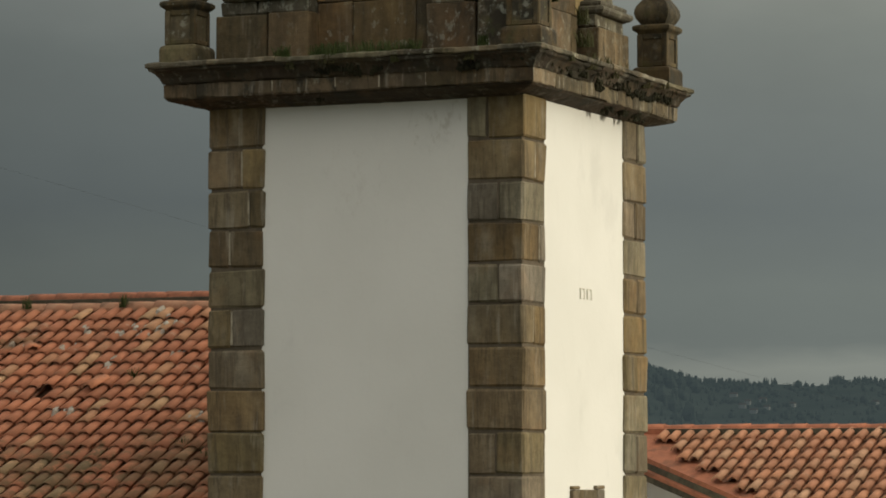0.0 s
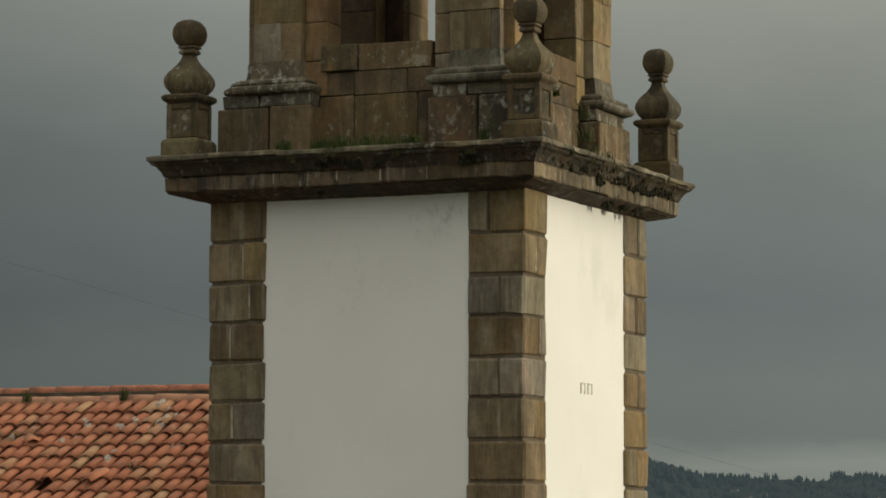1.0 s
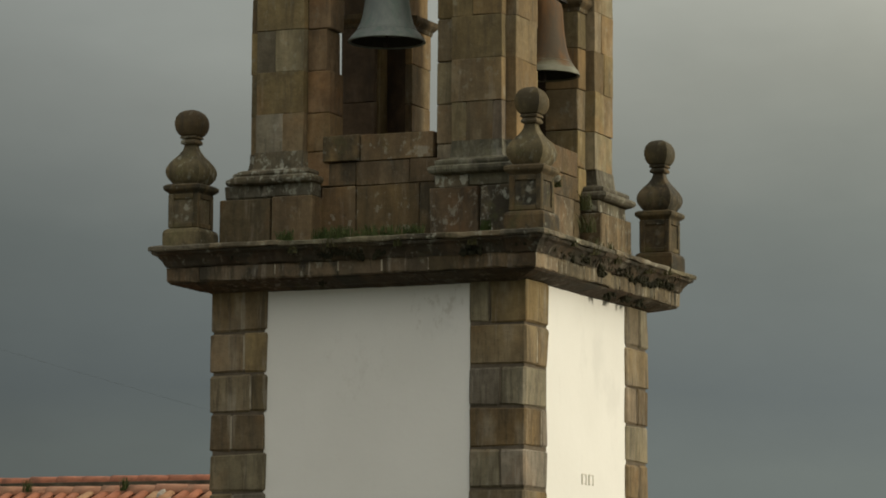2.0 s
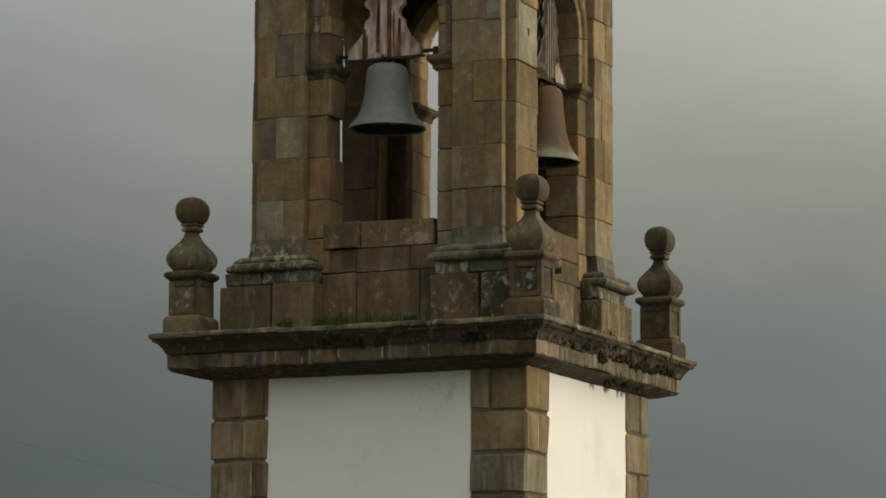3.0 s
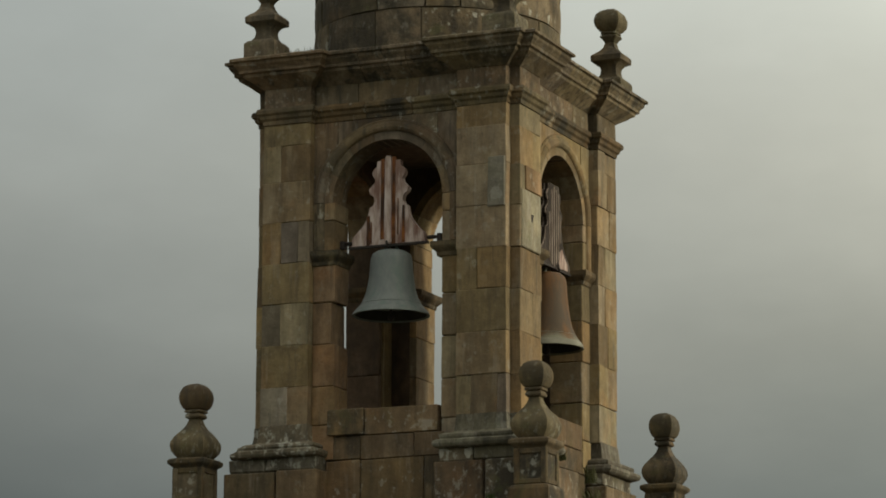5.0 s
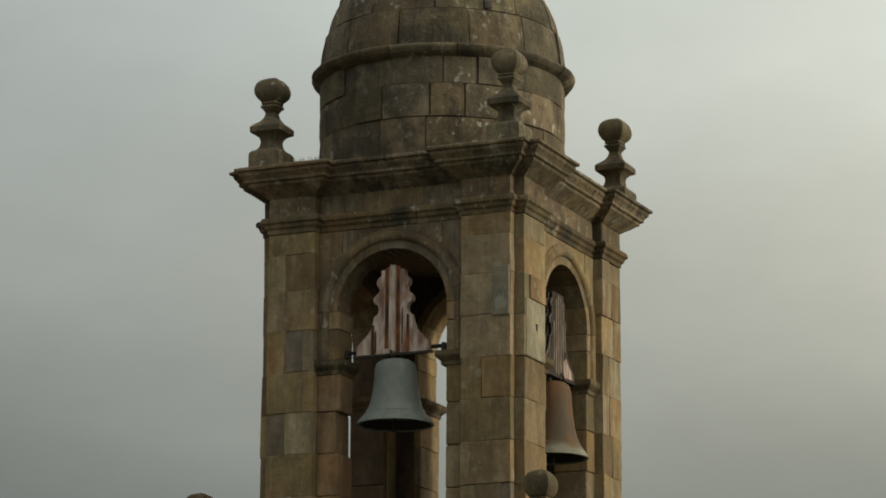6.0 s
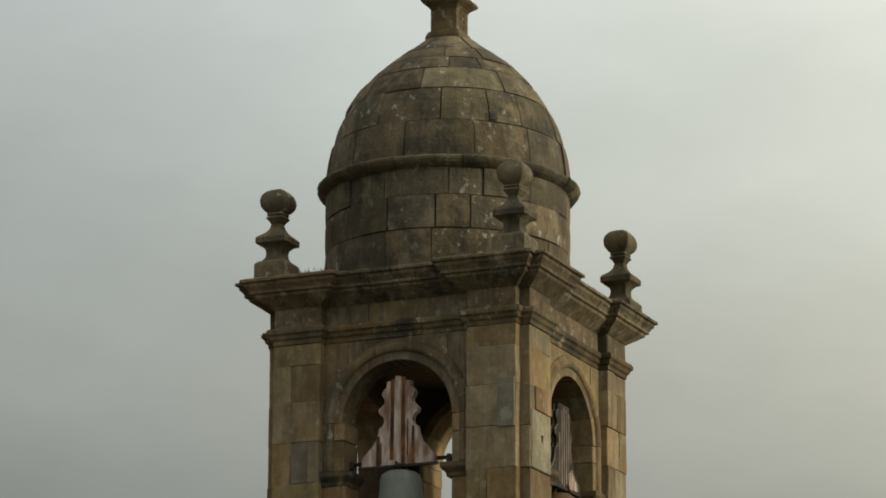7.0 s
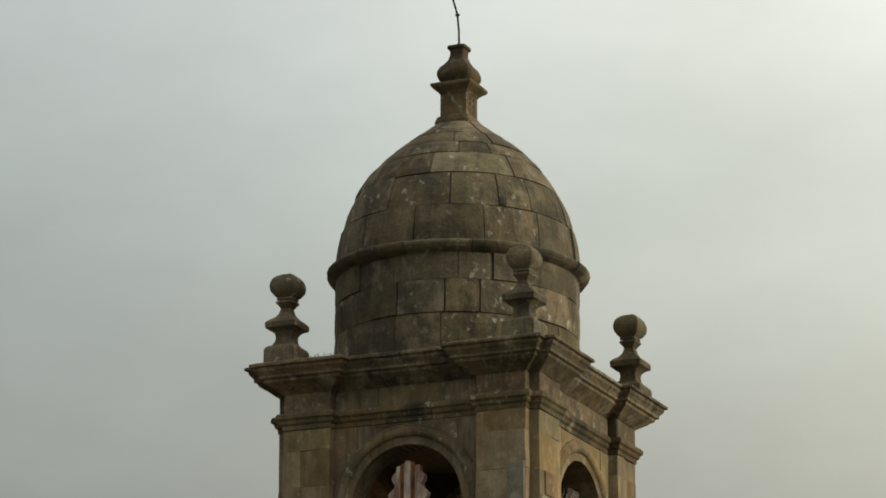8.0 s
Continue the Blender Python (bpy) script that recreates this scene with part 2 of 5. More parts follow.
FRIEZE = stone_material("stained_frieze_granite", ((0.198, 0.153, 0.096), (0.141, 0.113, 0.077), (0.209, 0.175, 0.127)), 0.75, 0.5, 0.45, 0.3)
# lit-side copy of FASCIA: sun put in as paler tones, plus real drips
LIT_DRIPPED = stone_material("lit_dripping_granite", ((0.24, 0.195, 0.135), (0.17, 0.137, 0.095), (0.25, 0.215, 0.155)), 0.7, 0.5, 0.3, 0.0, 1.0)
ROUGH = stone_material("rough_lichened_granite", ((0.18, 0.135, 0.076), (0.125, 0.097, 0.058), (0.19, 0.158, 0.104)), 0.5, 0.65, 0.7, 0.3, 1.0, 0.53)
CARVED = stone_material("carved_granite", ((0.163, 0.125, 0.067), (0.107, 0.083, 0.046), (0.163, 0.136, 0.084)), 0.6, 0.8, 0.4, 0.15, 0.0, 0.575)
SLAB = stone_material("lichened_slab", ((0.24, 0.215, 0.155), (0.175, 0.155, 0.11), (0.25, 0.23, 0.175)), 0.6, 0.65, 0.8)
FASCIA = stone_material("streaked_granite", ((0.172, 0.13, 0.08), (0.12, 0.093, 0.061), (0.184, 0.15, 0.104)), 0.6, 0.8, 0.3, 0.1, 0.55)
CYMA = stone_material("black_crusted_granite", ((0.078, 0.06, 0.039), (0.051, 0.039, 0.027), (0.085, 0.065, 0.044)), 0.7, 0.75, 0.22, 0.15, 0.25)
FOOT = stone_material("grey_lichened_base", ((0.167, 0.153, 0.113), (0.117, 0.108, 0.079), (0.189, 0.18, 0.14)), 0.5, 0.55, 0.6, 0.0, 0.3, 0.53)
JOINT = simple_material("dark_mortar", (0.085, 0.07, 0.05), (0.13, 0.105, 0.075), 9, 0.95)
POINTING = simple_material("pale_mortar", (0.40, 0.36, 0.28), (0.27, 0.235, 0.175), 9, 0.95, stain=(0.13, 0.11, 0.08), amount=0.7)
PLASTER = plaster_material()
TILE = tile_material("weathered_roof_tile", ((0.45, 0.176, 0.092), (0.375, 0.148, 0.08), (0.47, 0.285, 0.155)), 0.35, 0.08, (((-3.5, 0.75, 7.95), 1.7), ((-4.9, 0.4, 7.75), 1.1), ((-5.6, 0.6, 7.85), 1.3), ((-7.49, 3.85, 9.5), 0.5)))
TILE_B = tile_material("orange_roof_tile", ((0.49, 0.232, 0.128), (0.39, 0.185, 0.106), (0.46, 0.272, 0.165)), 0.3, 0.2)
CHANNEL = simple_material("channel_tile", (0.26, 0.11, 0.062), (0.16, 0.08, 0.05), 5, 0.9, stain=(0.09, 0.07, 0.045))
MORTAR_TAN = simple_material("pale_ridge_tile", (0.44, 0.245, 0.15), (0.38, 0.18, 0.105), 7, 0.9, stain=(0.16, 0.10, 0.06), amount=0.6, bump=0.8)
MORTAR_RED = simple_material("red_mortar", (0.42, 0.16, 0.09), (0.32, 0.125, 0.072), 9, 0.9, stain=(0.17, 0.085, 0.055), amount=0.6, bump=0.8)
LUMP = simple_material("broken_mortar", (0.42, 0.39, 0.34), (0.30, 0.26, 0.21), 14, 0.95, stain=(0.22, 0.13, 0.08), amount=0.5)
# mossy eave board, also the dark strips of painted shade on the roofs
MOSS_AND_SHADE = simple_material("mossy_edge_and_shade", (0.10, 0.085, 0.06), (0.05, 0.05, 0.035), 6, 0.9, stain=(0.16, 0.15, 0.10))
BRONZE = simple_material("verdigris_bronze", (0.165, 0.185, 0.172), (0.128, 0.145, 0.138), 9, 0.6, 0.15, stain=(0.095, 0.135, 0.115), amount=0.6, stretch=(1.5, 1.5, 0.7), bump=0.2)
def rusty_bronze():
    """Rust-brown bronze that turns to pale green patina towards the lip."""
    m, nt, b = nodes_of("rusty_bronze", 0.65)
    b.inputs["Metallic"].default_value = 0.15
    g = Graph(nt, 0.0)
    c = g.mix(g.step(g.noise(5, 4, 0.6, (1.5, 1.5, 0.35)), 0.35, 0.68), (0.054, 0.040, 0.024), (0.112, 0.055, 0.018))
    sep = nt.nodes.new("ShaderNodeSeparateXYZ")
    g.link(g.plain, sep.inputs[0])
    h = g.math("ADD", sep.outputs[2], g.math("MULTIPLY", g.noise(6, 4, 0.6, (1, 1, 0.5)), 0.35))
    c = g.mix(g.step(h, 14.60, 14.44), c, (0.14, 0.138, 0.098))
    g.link(c, b.inputs["Base Color"])
    g.bump(b, g.noise(20, 4, 0.6), 0.25, 0.01)
    return m


BRONZE_B = rusty_bronze()
PATINA = simple_material("pale_patina", (0.185, 0.185, 0.14), (0.12, 0.12, 0.088), 6, 0.6, 0.1, bump=0.2)
# hollow of the bell: its shade is put into a near-black colour
BELL_INSIDE = simple_material("shaded_bell_hollow", (0.03, 0.03, 0.026), (0.02, 0.02, 0.018), 6, 0.9, 0.0)
YOKE = simple_material("flaking_painted_wood", (0.22, 0.155, 0.125), (0.46, 0.395, 0.35), 11, 0.85, stain=(0.12, 0.06, 0.04), amount=0.8, stretch=(1.6, 1.6, 0.35))
PLANK = simple_material("grey_plank_edge", (0.23, 0.19, 0.155), (0.12, 0.095, 0.075), 9, 0.9, stain=(0.08, 0.06, 0.045), amount=0.8, stretch=(1, 1, 0.5))
DARK_WOOD = simple_material("dark_weathered_wood", (0.032, 0.025, 0.020), (0.022, 0.018, 0.014), 6, 0.9, stain=(0.12, 0.10, 0.08), amount=0.25, stretch=(4, 4, 0.3))
RUST = simple_material("rusty_iron", (0.20, 0.075, 0.022), (0.028, 0.018, 0.013), 8, 0.85, 0.1, stain=(0.035, 0.02, 0.014), amount=0.9, stretch=(1, 1, 0.5))
# iron parts, and the painted shade of small empty holes
IRON_AND_HOLES = simple_material("black_iron_and_holes", (0.03, 0.028, 0.026), (0.05, 0.04, 0.034), 12, 0.7, 0.4)
GRASS = simple_material("ledge_grass", (0.036, 0.066, 0.015), (0.066, 0.082, 0.026), 5, 0.8)
MOSS = simple_material("dark_moss", (0.014, 0.014, 0.008), (0.028, 0.027, 0.013), 5, 0.95)
WEED = simple_material("withered_weed", (0.045, 0.050, 0.018), (0.075, 0.065, 0.028), 5, 0.9)
FERN = simple_material("fern_leaf", (0.045, 0.058, 0.018), (0.072, 0.07, 0.028), 5, 0.8)
FIELD = simple_material("dry_ground", (0.115, 0.112, 0.080), (0.085, 0.085, 0.06), 0.05, 0.95, bump=0.0)


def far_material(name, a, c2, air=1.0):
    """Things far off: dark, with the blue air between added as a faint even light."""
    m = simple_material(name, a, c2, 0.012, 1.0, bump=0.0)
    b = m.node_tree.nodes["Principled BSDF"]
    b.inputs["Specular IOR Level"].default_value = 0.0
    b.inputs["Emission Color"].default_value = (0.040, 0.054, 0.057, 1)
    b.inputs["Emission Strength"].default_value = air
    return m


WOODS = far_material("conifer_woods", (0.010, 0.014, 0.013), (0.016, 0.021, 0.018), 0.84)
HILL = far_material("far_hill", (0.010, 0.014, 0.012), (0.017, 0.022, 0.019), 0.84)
REPAIR = stone_material("grey_repair_stone", ((0.23, 0.215, 0.185), (0.18, 0.17, 0.145), (0.24, 0.225, 0.195)), 0.5, 0.2, 0.3)
STAINED = stone_material("rust_stained_granite", ((0.27, 0.17, 0.09), (0.21, 0.14, 0.08), (0.30, 0.20, 0.12)), 0.3, 0.0, 0.3, 1.0)
# dim granite for inside the belfry: its shade is put into the colour
INNER = stone_material("shaded_inner_stone", ((0.13, 0.09, 0.06), (0.095, 0.066, 0.047), (0.13, 0.098, 0.068)), 0.5, 0.4)
REVEAL = stone_material("brown_reveal", ((0.165, 0.118, 0.075), (0.125, 0.092, 0.062), (0.16, 0.125, 0.09)), 0.4, 0.2)
OCHRE = stone_material("ochre_stained_granite", ((0.255, 0.17, 0.088), (0.19, 0.128, 0.07), (0.245, 0.175, 0.105)), 0.4, 0.1, 0.15, 0.5)
GREYSTONE = stone_material("grey_ashlar", ((0.235, 0.205, 0.16), (0.185, 0.16, 0.125), (0.24, 0.215, 0.175)), 0.35, 0.0, 0.25)
CRUSTED = stone_material("pale_lichened_ashlar", ((0.36, 0.33, 0.25), (0.27, 0.245, 0.185), (0.36, 0.335, 0.27)), 0.45, 0.25, 0.5, 0.1, 0.2, 0.52)
PATCH = simple_material("grey_render", (0.56, 0.54, 0.47), (0.50, 0.48, 0.42), 9, 0.9)
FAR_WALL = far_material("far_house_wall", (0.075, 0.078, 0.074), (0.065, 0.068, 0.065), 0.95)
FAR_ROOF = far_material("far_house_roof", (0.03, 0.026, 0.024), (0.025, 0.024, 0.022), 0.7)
DARK_GLASS = simple_material("dark_window_glass", (0.02, 0.022, 0.025), (0.03, 0.032, 0.035), 2, 0.15, bump=0.02)

# ---- building helpers ----
rnd = random.Random(11)


def empty(name, at=(0, 0, 0)):
    ob = new(name)
    ob.location = at
    return ob


def mesh_of(name, verts, faces, smooth=False):
    me = bpy.data.meshes.new(name)
    me.from_pydata([tuple(v) for v in verts], [], faces)
    bm = bmesh.new()
    bm.from_mesh(me)
    bmesh.ops.recalc_face_normals(bm, faces=bm.faces)
    if smooth:
        for f in bm.faces:
            f.smooth = True
    bm.to_mesh(me)
    bm.free()
    return me


def part(name, me, material, parent=None, label=""):
    """Links a mesh as one object under a thing or a part; the parent stands at its own place with no turn."""
    ob = new(name, me)
    if not me.materials:
        me.materials.append(material)
    if parent is not None:
        ob.parent = parent
        # meshes are modelled in world places: only an Empty stands elsewhere
        ob.matrix_parent_inverse = Matrix.Translation(-parent.location) if parent.parent is None else Matrix()
    return tagged(ob, label) if label else ob


def block(x0, x1, y0, y1, z0, z1, ch=0.015, wob=0.004):
    """A worn squared stone: a box with chamfered edges and slightly uneven corners."""
    verts, faces, idx = [], [], {}
    lo, hi = (x0, y0, z0), (x1, y1, z1)
    for i in (0, 1):
        for j in (0, 1):
            for k in (0, 1):
                s = (i, j, k)
                c = [(hi if s[a] else lo)[a] + rnd.uniform(-wob, wob) for a in range(3)]
                inw = [(-1 if s[a] else 1) * ch * rnd.uniform(0.6, 1.5) for a in range(3)]
                for a in range(3):
                    v = [c[b] + (inw[b] if b != a else 0) for b in range(3)]
                    idx[s, a] = len(verts)
                    verts.append(v)
    quad = ((0, 0), (1, 0), (1, 1), (0, 1))
    for a in range(3):
        b, c = [q for q in range(3) if q != a]
        for side in (0, 1):
            f = []
            for p, q in quad:
                s = [0, 0, 0]
                s[a], s[b], s[c] = side, p, q
                f.append(idx[tuple(s), a])
            faces.append(f)
        for p, q in quad:
            s0, s1 = [0, 0, 0], [0, 0, 0]
            s0[b], s0[c], s1[b], s1[c] = p, q, p, q
            s1[a] = 1
            faces.append([idx[tuple(s0), b], idx[tuple(s1), b], idx[tuple(s1), c], idx[tuple(s0), c]])
    for s in {k[0] for k in idx}:
        faces.append([idx[s, 0], idx[s, 1], idx[s, 2]])
    return mesh_of("stone", verts, faces)


def offset_plan(plan, o):
    """The closed plan (counter-clockwise) moved outwards by o, with mitred corners."""
    n, res = len(plan), []
    for i in range(n):
        p, a, c = Vector(plan[i]), Vector(plan[i - 1]), Vector(plan[(i + 1) % n])
        d0, d1 = (p - a).normalized(), (c - p).normalized()
        n0, n1 = Vector((d0.y, -d0.x)), Vector((d1.y, -d1.x))
        m = n0 + n1
        res.append(p + m * (o / max(0.2, m.dot(n0))))
    return res


def moulding(plan, profile, cuts, edge, wob=0.006, gap=0.004):
    """The stones of a moulding along one edge of a plan. profile: closed (offset, z) outline; cuts: metres along the edge."""
    n = len(plan)
    a, c = Vector(plan[edge]), Vector(plan[(edge + 1) % n])
    d = (c - a).normalized()
    nr = Vector((d.y, -d.x))
    rings = [offset_plan(plan, o) for o, _ in profile]
    stops = [None, *cuts, None]
    made = []
    for i in range(len(stops) - 1):
        jo, jz = rnd.uniform(-wob, wob), rnd.uniform(-wob, wob) * 0.6
        ends = []
        for s, e in ((stops[i], 0), (stops[i + 1], 1)):
            pts = []
            for k, (o, z) in enumerate(profile):
                if s is None:
                    q = rings[k][(edge + e) % n]
                else:
                    q = a + d * (s + (gap if e == 0 else -gap)) + nr * (o + jo)
                pts.append((q.x, q.y, z + (jz if s is not None else 0)))
            ends.append(pts)
        # a few rows between the ends give the stone a worn line
        m = len(profile)
        rows = 6
        verts = []
        for r in range(rows + 1):
            f = r / rows
            for k in range(m):
                p = Vector(ends[0][k]).lerp(Vector(ends[1][k]), f)
                if 0 < r < rows:
                    w = rnd.uniform(-wob, wob) * 0.6
                    p += Vector((nr.x * w, nr.y * w, rnd.uniform(-wob, wob) * 0.5))
                verts.append(p)
        faces = [[r * m + k, r * m + (k + 1) % m, (r + 1) * m + (k + 1) % m, (r + 1) * m + k] for r in range(rows) for k in range(m)]
        faces += [list(range(m)), [rows * m + k for k in range(m)]]
        made.append(mesh_of("moulding", verts, faces))
    return made


def prism(poly, place, d0, d1):
    """A flat outline (u, z) made solid between the depths d0 and d1; place maps (u, depth, z) to the world."""
    n = len(poly)
    verts = [place(u, d0, z) for u, z in poly] + [place(u, d1, z) for u, z in poly]
    faces = [list(range(n)), list(range(n, 2 * n))] + [[i, (i + 1) % n, n + (i + 1) % n, n + i] for i in range(n)]
    return mesh_of("prism", verts, faces)


def square_turned(profile, at, power=8.0, seg=32, turn=0.0, caps=(True, True)):
    """A shape turned on a squared section: rings of a rounded square. profile: (half width, z); power 2 is round."""
    verts, faces = [], []
    for h, z in profile:
        for i in range(seg):
            a = 2 * math.pi * i / seg
            c, s = math.cos(a), math.sin(a)
            r = h / ((abs(c) ** power + abs(s) ** power) ** (1 / power))
            verts.append((at[0] + r * math.cos(a + turn), at[1] + r * math.sin(a + turn), at[2] + z))
    for k in range(len(profile) - 1):
        for i in range(seg):
            j = (i + 1) % seg
            faces.append([k * seg + i, k * seg + j, (k + 1) * seg + j, (k + 1) * seg + i])
    if caps[0]:
        faces.append(list(range(seg)))
    if caps[1]:
        faces.append([(len(profile) - 1) * seg + i for i in range(seg)])
    return mesh_of("turned", verts, faces)


def shade_by_angle(ob, degrees=35):
    me = ob.data
    me.polygons.foreach_set("use_smooth", [True] * len(me.polygons))
    bm = bmesh.new()
    bm.from_mesh(me)
    for e in bm.edges:
        if len(e.link_faces) == 2 and e.calc_face_angle(0) > radians(degrees):
            e.smooth = False
    bm.to_mesh(me)
    bm.free()
    return ob


def tube(points, radius, seg=8):
    verts, faces = [], []
    for i, p in enumerate(points):
        p = Vector(p)
        d = (Vector(points[min(i + 1, len(points) - 1)]) - Vector(points[max(i - 1, 0)])).normalized()
        u = d.orthogonal().normalized()
        v = d.cross(u)
        for k in range(seg):
            a = 2 * math.pi * k / seg
            verts.append(p + (u * math.cos(a) + v * math.sin(a)) * radius)
    for i in range(len(points) - 1):
        for k in range(seg):
            j = (k + 1) % seg
            faces.append([i * seg + k, i * seg + j, (i + 1) * seg + j, (i + 1) * seg + k])
    faces += [list(range(seg)), [(len(points) - 1) * seg + k for k in range(seg)]]
    return mesh_of("tube", verts, faces, True)

# ---- ground and distance ----


def ground_height(x, y):
    """Level round the church, a rise under the camera, a valley and a wooded hill beyond."""
    s = (x * 0.404 - y * 0.915)
    f = min(1, max(0, (s - 12) / 16))
    z = 6.4 * f * f * (3 - 2 * f)
    r = math.hypot(x, y)
    if r > 60:
        g = min(1, (r - 60) / 500)
        z -= 12 * g * g * (3 - 2 * g) * min(1, 2 * max(0.0, -s / r))
    return z


def build_ground():
    radii = [0, 6, 10, 14, 18, 22, 26, 30, 36, 44, 60, 90, 140, 220, 340, 500, 700, 1000, 1500, 2200, 3200, 4600]
    seg = 180
    verts, faces = [(0, 0, ground_height(0, 0))], []
    for r in radii[1:]:
        for i in range(seg):
            a = 2 * math.pi * i / seg
            x, y = r * math.cos(a), r * math.sin(a)
            verts.append((x, y, ground_height(x, y)))
    for i in range(seg):
        faces.append([0, 1 + i, 1 + (i + 1) % seg])
    for k in range(len(radii) - 2):
        for i in range(seg):
            j = (i + 1) % seg
            faces.append([1 + k * seg + i, 1 + (k + 1) * seg + i, 1 + (k + 1) * seg + j, 1 + k * seg + j])
    ob = part("ground", mesh_of("ground", verts, faces, True), FIELD)
    tagged(ob, "pale dry earth and grass round the church", "ground", kind="structure")


build_ground()


def crest(a):
    """Height of the far hill's crest at a bearing in degrees."""
    bump = math.exp(-((a - 20.35) / 0.72) ** 2) * 12 + math.exp(-((a - 16.5) / 0.35) ** 2) * 2.5
    return 67.5 + bump + 1.2 * noise.noise((a * 1.3, 0, 2)) + 12 * max(0.0, (a - 21) / 10)


def hill_height(a, d):
    f = min(1, max(0, (d - 1500) / 1100))
    return -14 + (crest(a) + 14) * f * f * (3 - 2 * f) - max(0, d - 2600) * 0.05 + 2.5 * noise.noise((a * 3, d * 0.01, 4)) * (f < 1)


def far_place(a, d):
    q = radians(a)
    return EYE[0] - math.sin(q) * d, EYE[1] + math.cos(q) * d


def build_hill():
    ds = [1500 + 55 * i for i in range(20)] + [2575, 2600, 2640, 2750, 3000, 3400]
    bearings = [2 + 0.25 * i for i in range(150)]
    verts = [(*far_place(a, d), hill_height(a, d)) for d in ds for a in bearings]
    m = len(bearings)
    faces = [[k * m + i, k * m + i + 1, (k + 1) * m + i + 1, (k + 1) * m + i] for k in range(len(ds) - 1) for i in range(m - 1)]
    ob = part("backdrop", mesh_of("hill", verts, faces, True), HILL)
    tagged(ob, "long dark wooded hill in blue haze under low cloud", "hill", kind="structure")


build_hill()


def build_woods():
    """Conifers and rounder crowns on the far hill, joined as one wood."""
    r = random.Random(5)
    verts, faces = [], []
    for _ in range(6500):
        a = r.uniform(13.0, 26.0)
        d = 2600 + r.uniform(-40, 10) if r.random() < 0.3 else r.uniform(1700, 2600)
        x, y = far_place(a, d)
        z = hill_height(a, d)
        clump = noise.noise((a * 2.2, d * 0.012, 8))
        if d < 2550 and r.random() < (0.7 if clump < 0.0 else 0.1):
            continue
        if 16.98 < a < 17.88 and d > 2500:   # a bare stretch of the crest
            continue
        conifer = r.random() < 0.5 + 0.5 * (d > 2550)
        tall = 1.6 if a > 19.25 else 1.3 if d > 2550 and noise.noise((a * 3.1, 0, 5)) > -0.1 else 0.8
        h = r.uniform(3.2, 6.2) * tall * (1 + 0.6 * max(0, clump))
        w = h * (0.17 if conifer else 0.42) * r.uniform(0.8, 1.3)
        rings = ((1.0, 0.0), (0.75, 0.35), (0.5, 0.6), (0.28, 0.82), (0.02, 1.0)) if conifer else ((0.5, 0.0), (0.95, 0.3), (1.0, 0.55), (0.7, 0.8), (0.1, 1.0))
        n0, seg = len(verts), 6
        for k, f in rings:
            for i in range(seg):
                b = 2 * math.pi * i / seg
                q = w * k * r.uniform(0.7, 1.25)
                verts.append((x + q * math.cos(b), y + q * math.sin(b), z - 1 + f * h))
        for k in range(len(rings) - 1):
            for i in range(seg):
                j = (i + 1) % seg
                faces.append([n0 + k * seg + i, n0 + k * seg + j, n0 + (k + 1) * seg + j, n0 + (k + 1) * seg + i])
    me = bpy.data.meshes.new("woods")
    me.from_pydata(verts, [], faces)
    ob = part("woods", me, WOODS)
    tagged(ob, "dark blue-green conifers along the far hill crest", "woods", kind="stuff")


build_woods()


def far_house(a, far, w, d, h, turn):
    x, y = far_place(a, far)
    z = hill_height(a, far) - 0.5
    house = empty("far_house", (x, y, z))
    c, s = math.cos(turn), math.sin(turn)
    put = lambda u, v, k: (x + u * c - v * s, y + u * s + v * c, z + k)
    body = [put(u, v, k) for k in (0, h) for u, v in ((-w, -d), (w, -d), (w, d), (-w, d))]
    part("wall", mesh_of("far_wall", body, [[0, 1, 2, 3], [4, 5, 6, 7], [0, 1, 5, 4], [1, 2, 6, 5], [2, 3, 7, 6], [3, 0, 4, 7]]), FAR_WALL, house)
    roof = [put(u, v, h + 0.02) for u, v in ((-w * 1.08, -d * 1.1), (w * 1.08, -d * 1.1), (w * 1.08, d * 1.1), (-w * 1.08, d * 1.1))] + [put(-w * 1.08, 0, h + d * 0.7), put(w * 1.08, 0, h + d * 0.7)]
    part("roof", mesh_of("far_roof", roof, [[0, 1, 5, 4], [2, 3, 4, 5], [1, 2, 5], [3, 0, 4], [0, 1, 2, 3]]), FAR_ROOF, house)
    return tagged(house, "small pale house among trees on the far hill", "house", "hillside houses")


for _a, _d, _w in ((18.62, 2330, 2.6), (18.47, 2210, 2.2), (18.38, 2240, 1.8), (18.28, 2180, 2.4), (18.12, 2260, 2.2), (18.05, 2200, 1.8), (17.62, 2230, 2.2), (19.4, 2160, 2.4), (16.2, 2230, 2.2)):
    far_house(_a, _d, _w, 1.9, 2.6, radians(10 * _a))

# ---- the tower shaft ----
tower = tagged(empty("bell_tower"), "square granite and white-plastered church bell tower with a stone dome", "tower")
Z_COURSE = [11.343, 10.905, 10.483, 10.064, 9.645, 9.211, 8.773, 8.329, 7.882]
while Z_COURSE[-1] > 0.3:
    Z_COURSE.append(Z_COURSE[-1] - 0.44)
SX, SY = 1.8, 1.805


